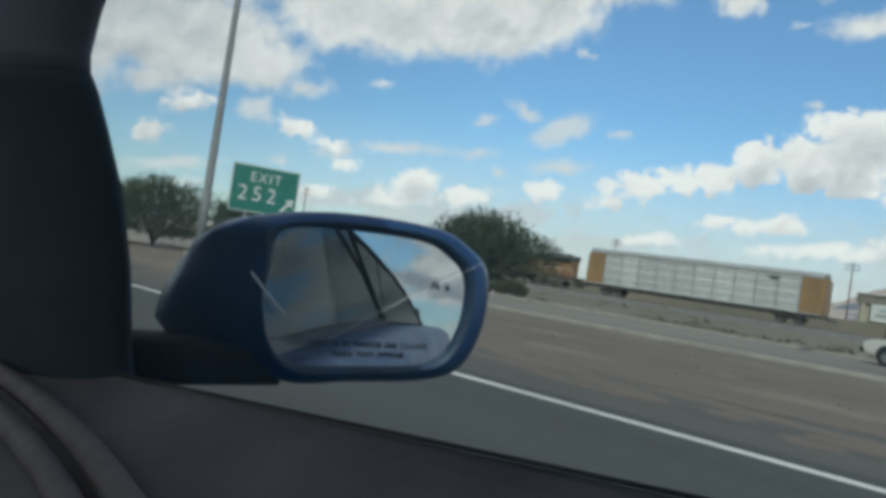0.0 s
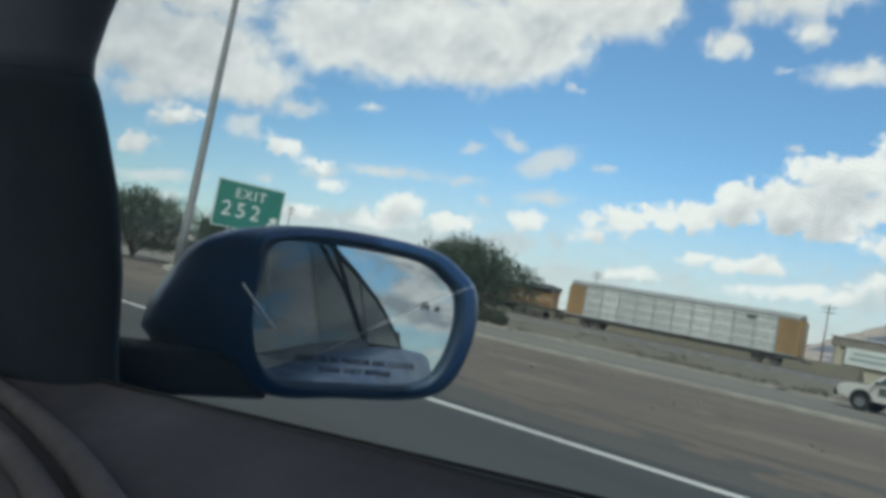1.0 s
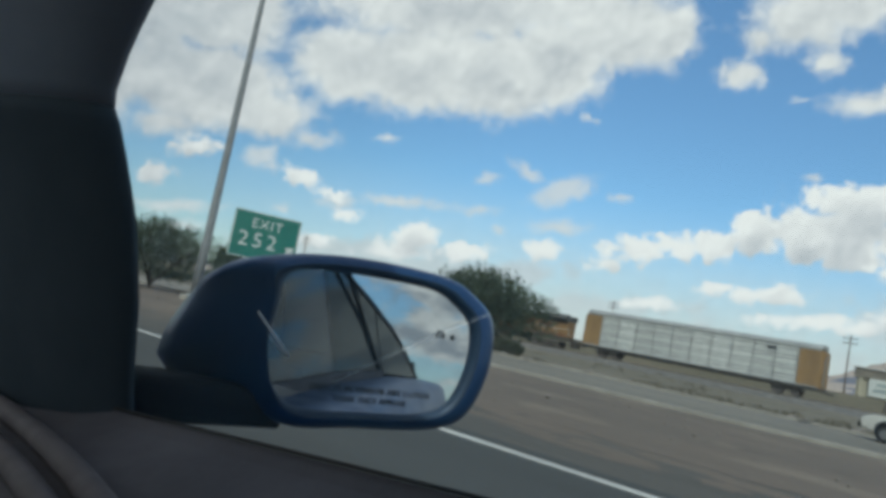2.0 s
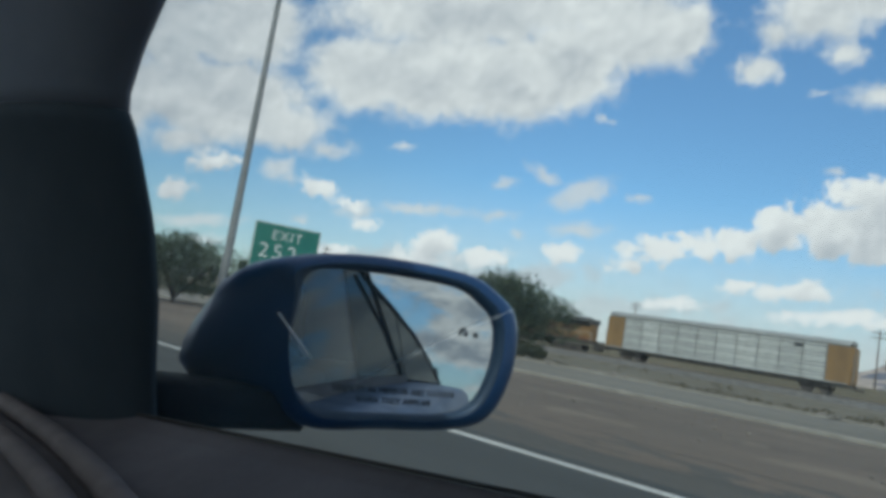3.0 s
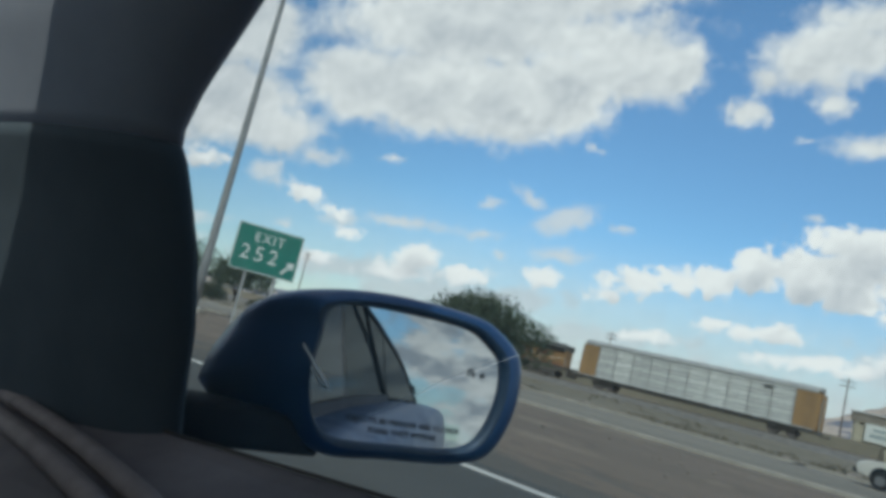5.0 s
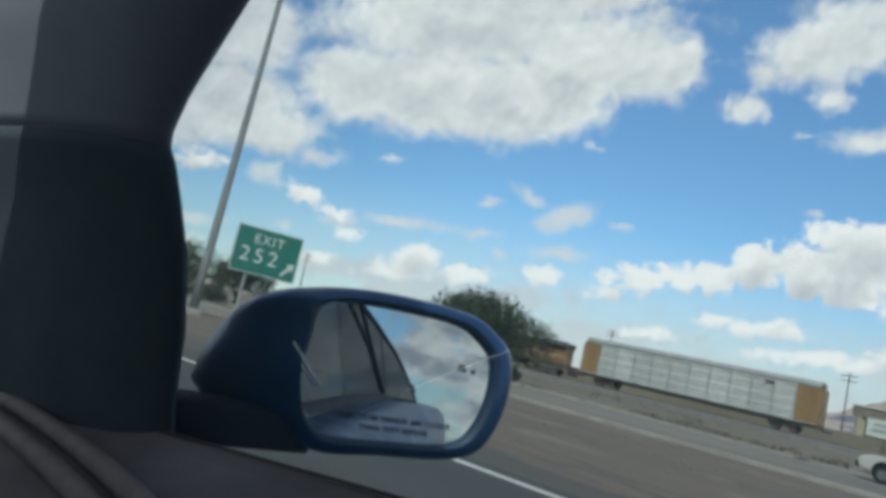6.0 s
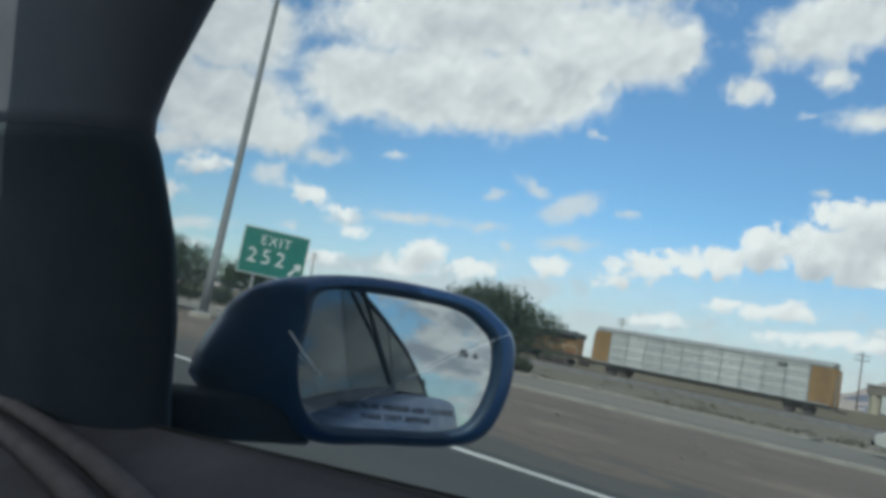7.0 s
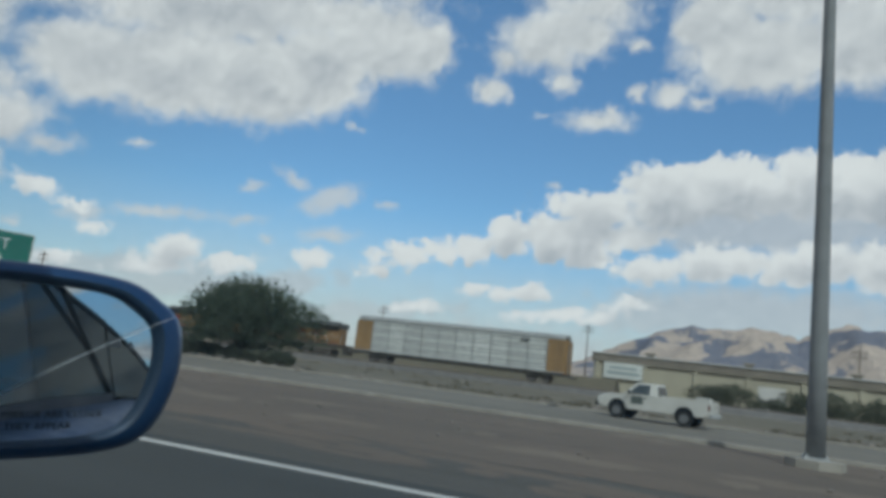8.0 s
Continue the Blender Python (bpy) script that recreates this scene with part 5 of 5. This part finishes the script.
def pickup(m):
    """Small regular-cab pickup; nose towards +y, near side towards -x."""
    truck = thing("pickup_truck", "white compact pickup truck with a sign on its door", "truck", m)
    lower = [(-2.15, 0.50), (-2.20, 0.62), (-2.18, 0.98), (-0.35, 0.99), (0.10, 0.98), (1.05, 0.97), (1.15, 0.965), (1.85, 0.90), (2.10, 0.80), (2.16, 0.58), (2.10, 0.42), (1.80, 0.40), (-2.0, 0.42)]
    bm = prism(lower, -0.82, 0.82, "x")
    bmesh.ops.bevel(bm, geom=[e for e in bm.edges if abs(e.verts[0].co.x - e.verts[1].co.x) < 1e-4], offset=0.06, segments=2, affect="EDGES", profile=0.6)
    body = part("body", bm, TRUCK_WHITE, truck, "white painted body")
    cabin = [(-0.22, 0.97), (-0.16, 1.40), (-0.08, 1.47), (0.52, 1.48), (0.66, 1.43), (1.14, 0.97)]
    bm = bmesh.new()
    rings(bm, [[(sx * (0.80 if z < 1.2 else 0.66), y, z) for y, z in cabin] for sx in (-1, 1)])
    bmesh.ops.bevel(bm, geom=list(bm.edges), offset=0.03, segments=2, affect="EDGES", profile=0.6)
    part("cab", bm, TRUCK_WHITE, truck, "white single cab")
    for sx in (-1, 1):
        def pane_at(pts):
            slab = bmesh.new()
            rings(slab, [[(sx * (0.800 - 0.14 * max(0.0, (z - 1.0)) / 0.42 + d), y, z) for y, z in pts] for d in (0.004, 0.016)])
            return slab
        part("door_window", pane_at([(0.08, 1.02), (0.08, 1.40), (0.55, 1.40), (0.93, 1.02)]), TRUCK_GLASS, truck, "dark door window")
        part("window_pillar", pane_at([(-0.02, 1.00), (-0.02, 1.42), (0.08, 1.42), (0.08, 1.00)]), TRUCK_WHITE, truck)
        part("door_sign", boxes(((sx * 0.828, 0.55, 0.78), (0.008, 0.48, 0.30))), DOOR_SIGN, truck, "dark square door sign")
        part("door_handle", boxes(((sx * 0.832, 0.22, 0.88), (0.02, 0.12, 0.03))), PLASTIC_BLACK, truck, "black door handle")
        part("tail_lamp", boxes(((sx * 0.80, -2.17, 0.82), (0.08, 0.06, 0.22))), LAMP_RED, truck, "red tail lamp")
        part("head_lamp", boxes(((sx * 0.66, 2.12, 0.72), (0.24, 0.06, 0.13))), LAMP_CLEAR, truck, "clear head lamp")
        part("wing_mirror", box(bmesh.new(), (sx * 0.93, 0.86, 1.06), (0.16, 0.08, 0.12), 0.02), PLASTIC_BLACK, truck, "black wing mirror")
        for y in (1.33, -1.28):
            arch = part("wheel_arch", drum(bmesh.new(), (sx * 0.80, y, 0.40), 0.365, 0.06, "x", 24), PLASTIC_BLACK, truck, "dark wheel arch")
            wheel = part("wheel", drum(bmesh.new(), (sx * 0.76, y, 0.31), 0.31, 0.20, "x", 24), TYRE, truck, "black tyre")
            part("rim", drum(bmesh.new(), (sx * 0.85, y, 0.31), 0.17, 0.05, "x", 16), RIM, wheel, "grey wheel rim")
    part("rear_window", rings(bmesh.new(), [[(-0.60, -0.222, 1.04), (0.60, -0.222, 1.04), (0.54, -0.172, 1.40), (-0.54, -0.172, 1.40)], [(-0.60, -0.236, 1.04), (0.60, -0.236, 1.04), (0.54, -0.186, 1.40), (-0.54, -0.186, 1.40)]]), TRUCK_GLASS, truck, "dark rear window")
    part("tailgate", box(bmesh.new(), (0, -2.19, 0.80), (1.46, 0.05, 0.40), 0.02), TRUCK_WHITE, truck, "white tailgate")
    part("latch", box(bmesh.new(), (0, -2.22, 0.90), (0.16, 0.02, 0.06), 0.005), PLASTIC_BLACK, truck, "dark tailgate latch")
    part("bed", boxes(((0, -1.28, 1.01), (1.40, 1.60, 0.02))), PLASTIC_BLACK, truck, "dark open bed")
    part("bed_rail", boxes(((-0.77, -1.28, 1.02), (0.10, 1.78, 0.07)), ((0.77, -1.28, 1.02), (0.10, 1.78, 0.07)), ((0, -2.14, 1.02), (1.5, 0.09, 0.07)), bevel=0.015), TRUCK_WHITE, truck, "white bed rail")
    part("tool_box", box(bmesh.new(), (0.30, -1.75, 1.10), (0.7, 0.5, 0.14), 0.02), TRUCK_WHITE, truck, "pale box in the bed")
    part("rear_bumper", box(bmesh.new(), (0, -2.24, 0.52), (1.6, 0.14, 0.16), 0.03), GALVANISED, truck, "grey rear bumper")
    part("front_bumper", box(bmesh.new(), (0, 2.18, 0.50), (1.62, 0.14, 0.18), 0.03), PLASTIC_BLACK, truck, "dark front bumper")
    part("windscreen", rings(bmesh.new(), [[(-0.62, 1.05, 1.06), (0.62, 1.05, 1.06), (0.56, 0.73, 1.39), (-0.56, 0.73, 1.39)], [(-0.62, 1.065, 1.07), (0.62, 1.065, 1.07), (0.56, 0.745, 1.40), (-0.56, 0.745, 1.40)]]), TINTED, truck, "dark windscreen")
    return truck


pickup(pose(29.9, 1.80, 0.0, 0, 0, -12))


# ---- the warehouse and the distance ----
def warehouse():
    hall = thing("warehouse", "long low beige warehouse with a brown fascia and flat pale roof", "building", pose(100, 6.8, 0))
    part("wall", boxes(((15, -38, 2.2), (30, 92, 4.6))), STUCCO, hall, "faded beige stucco wall")
    part("fascia", boxes(((-0.10, -38, 4.95), (0.35, 92.4, 1.1)), ((15, 8.15, 4.95), (30, 0.3, 1.1))), FASCIA, hall, "brown metal fascia")
    part("roof", boxes(((15, -38, 5.58), (30.9, 92.9, 0.16))), ROOF_WHITE, hall, "flat pale roof edge")
    for k in range(15):
        part("pilaster", boxes(((-0.12, 7.5 - 6.4 * k, 2.2), (0.24, 0.45, 4.4)), bevel=0.02), STUCCO, hall)
    for k in range(5):
        vent = part("roof_vent", boxes(((6, 1 - 13.0 * k, 5.95), (0.9, 0.9, 0.6)), bevel=0.05), FASCIA, hall, "small dark roof vent")
        part("vent_cap", boxes(((6, 1 - 13.0 * k, 6.35), (1.5, 1.5, 0.22)), bevel=0.05), FASCIA, vent)
    for k in range(3):
        part("loading_door", boxes(((-0.03, -14.5 - 19.2 * k, 1.75), (0.08, 3.2, 3.3)), bevel=0.01), ROOF_WHITE, hall, "pale roller door")
    board = part("sign_board", boxes(((-0.32, 4.0, 3.35), (0.10, 5.2, 2.1)), bevel=0.02), BOARD, hall, "pale sign board with faded lettering")
    part("lettering_bars", boxes(((-0.38, 4.0, 3.75), (0.02, 3.6, 0.34)), ((-0.38, 4.0, 3.05), (0.02, 4.2, 0.42))), PALE_BAR, board, "faded lettering bars")


warehouse()


def utility_pole(m):
    pole = thing("utility_pole", "weathered wooden utility pole with crossarms", "utility pole", m, "utility poles")
    part("shaft", tube(bmesh.new(), [(0, 0, -0.05), (0, 0, 6), (0, 0, 13.4)], [0.17, 0.14, 0.11], 8), WOOD_POLE, pole, "weathered wooden shaft", True)
    for z in (12.7, 11.8):
        arm = part("crossarm", boxes(((0, 0, z), (0.14, 2.6, 0.14))), WOOD_POLE, pole, "wooden crossarm")
        for k in range(4):
            part("insulator", drum(bmesh.new(), (0, -1.15 + 0.767 * k, z + 0.14), 0.06, 0.16, "z", 8), GALVANISED, arm)
    return pole


first_utility = utility_pole(pose(150, 24, 0))
for x, y in ((150, 72), (150, -26), (96, 118)):
    copy_thing(first_utility, pose(x, y, 0))


def hills(name, az0, az1, near, far, crest, label, seed, mat):
    """A ridge: crest(az) gives the height of its skyline in degrees."""
    nr, na = 34, 150
    verts, faces = [], []
    for i in range(nr + 1):
        t = i / nr
        r = near + (far - near) * t
        for j in range(na + 1):
            az = az0 + (az1 - az0) * j / na
            edge = min(1.0, 6.0 * j / na, 6.0 * (na - j) / na)
            p = Vector((r * math.sin(radians(az)), r * math.cos(radians(az)), 0))
            rise = math.sin(t * math.pi) ** 1.3
            rough = noise.fractal(p * 0.0021 + Vector((seed, 0, 0)), 0.9, 2.1, 6)
            ridge = 1.0 - abs(noise.noise(p * 0.0038 + Vector((0, seed, 0))))
            z = r * math.tan(radians(crest(az))) * edge * rise * (0.62 + 0.38 * ridge) + rough * 34 * rise * edge
            verts.append((p.x, p.y, max(-2.0, z) - 0.3))
    for i in range(nr):
        for j in range(na):
            k = i * (na + 1) + j
            faces.append((k, k + 1, k + na + 2, k + na + 1))
    mesh = bpy.data.meshes.new(name)
    mesh.from_pydata(verts, [], faces)
    mesh.materials.append(mat)
    return tagged(new(name, mesh), label, "mountains", kind="structure")


CREST = ((75, 83, 86, 88.7, 91, 93, 96, 99.5, 105, 125), (2.2, 3.2, 4.6, 5.5, 5.0, 5.7, 5.0, 6.6, 6.7, 5.5))
hills("mountains", 75, 125, 2600, 4200, lambda a: float(np.interp(a, *CREST)), "bare pink-beige desert mountains with scrub and painted shade on dark slopes", 3.1, ROCK)
hills("far_hills", 4, 52, 3000, 4300, lambda a: 1.0 + 0.25 * math.sin(a * 0.5), "low hazy hills on the horizon", 7.7, ROCK)


def stones():
    rnd = random.Random(5)
    bm = bmesh.new()
    for k in range(420):
        y = rnd.uniform(-30, 90)
        x = rnd.choice((rnd.gauss(33.6, 0.5), rnd.uniform(10.6, 20.2), rnd.uniform(10.6, 20.2)))
        size = rnd.uniform(0.10, 0.34) if x > 32 else rnd.uniform(0.02, 0.06)
        made = bmesh.ops.create_icosphere(bm, subdivisions=1, radius=size, matrix=Matrix.Translation((x, y, size * 0.15)) @ Euler((rnd.random() * 6, rnd.random() * 6, 0)).to_matrix().to_4x4())["verts"]
        for v in made:
            v.co.z = (v.co.z - size * 0.15) * 0.6 + size * 0.2
            v.co.x += rnd.uniform(-0.2, 0.2) * size
            v.co.y += rnd.uniform(-0.2, 0.2) * size
    tagged(part("stones", bm, STONE), "scattered pale field stones on the dirt", "stones", kind="stuff")


stones()
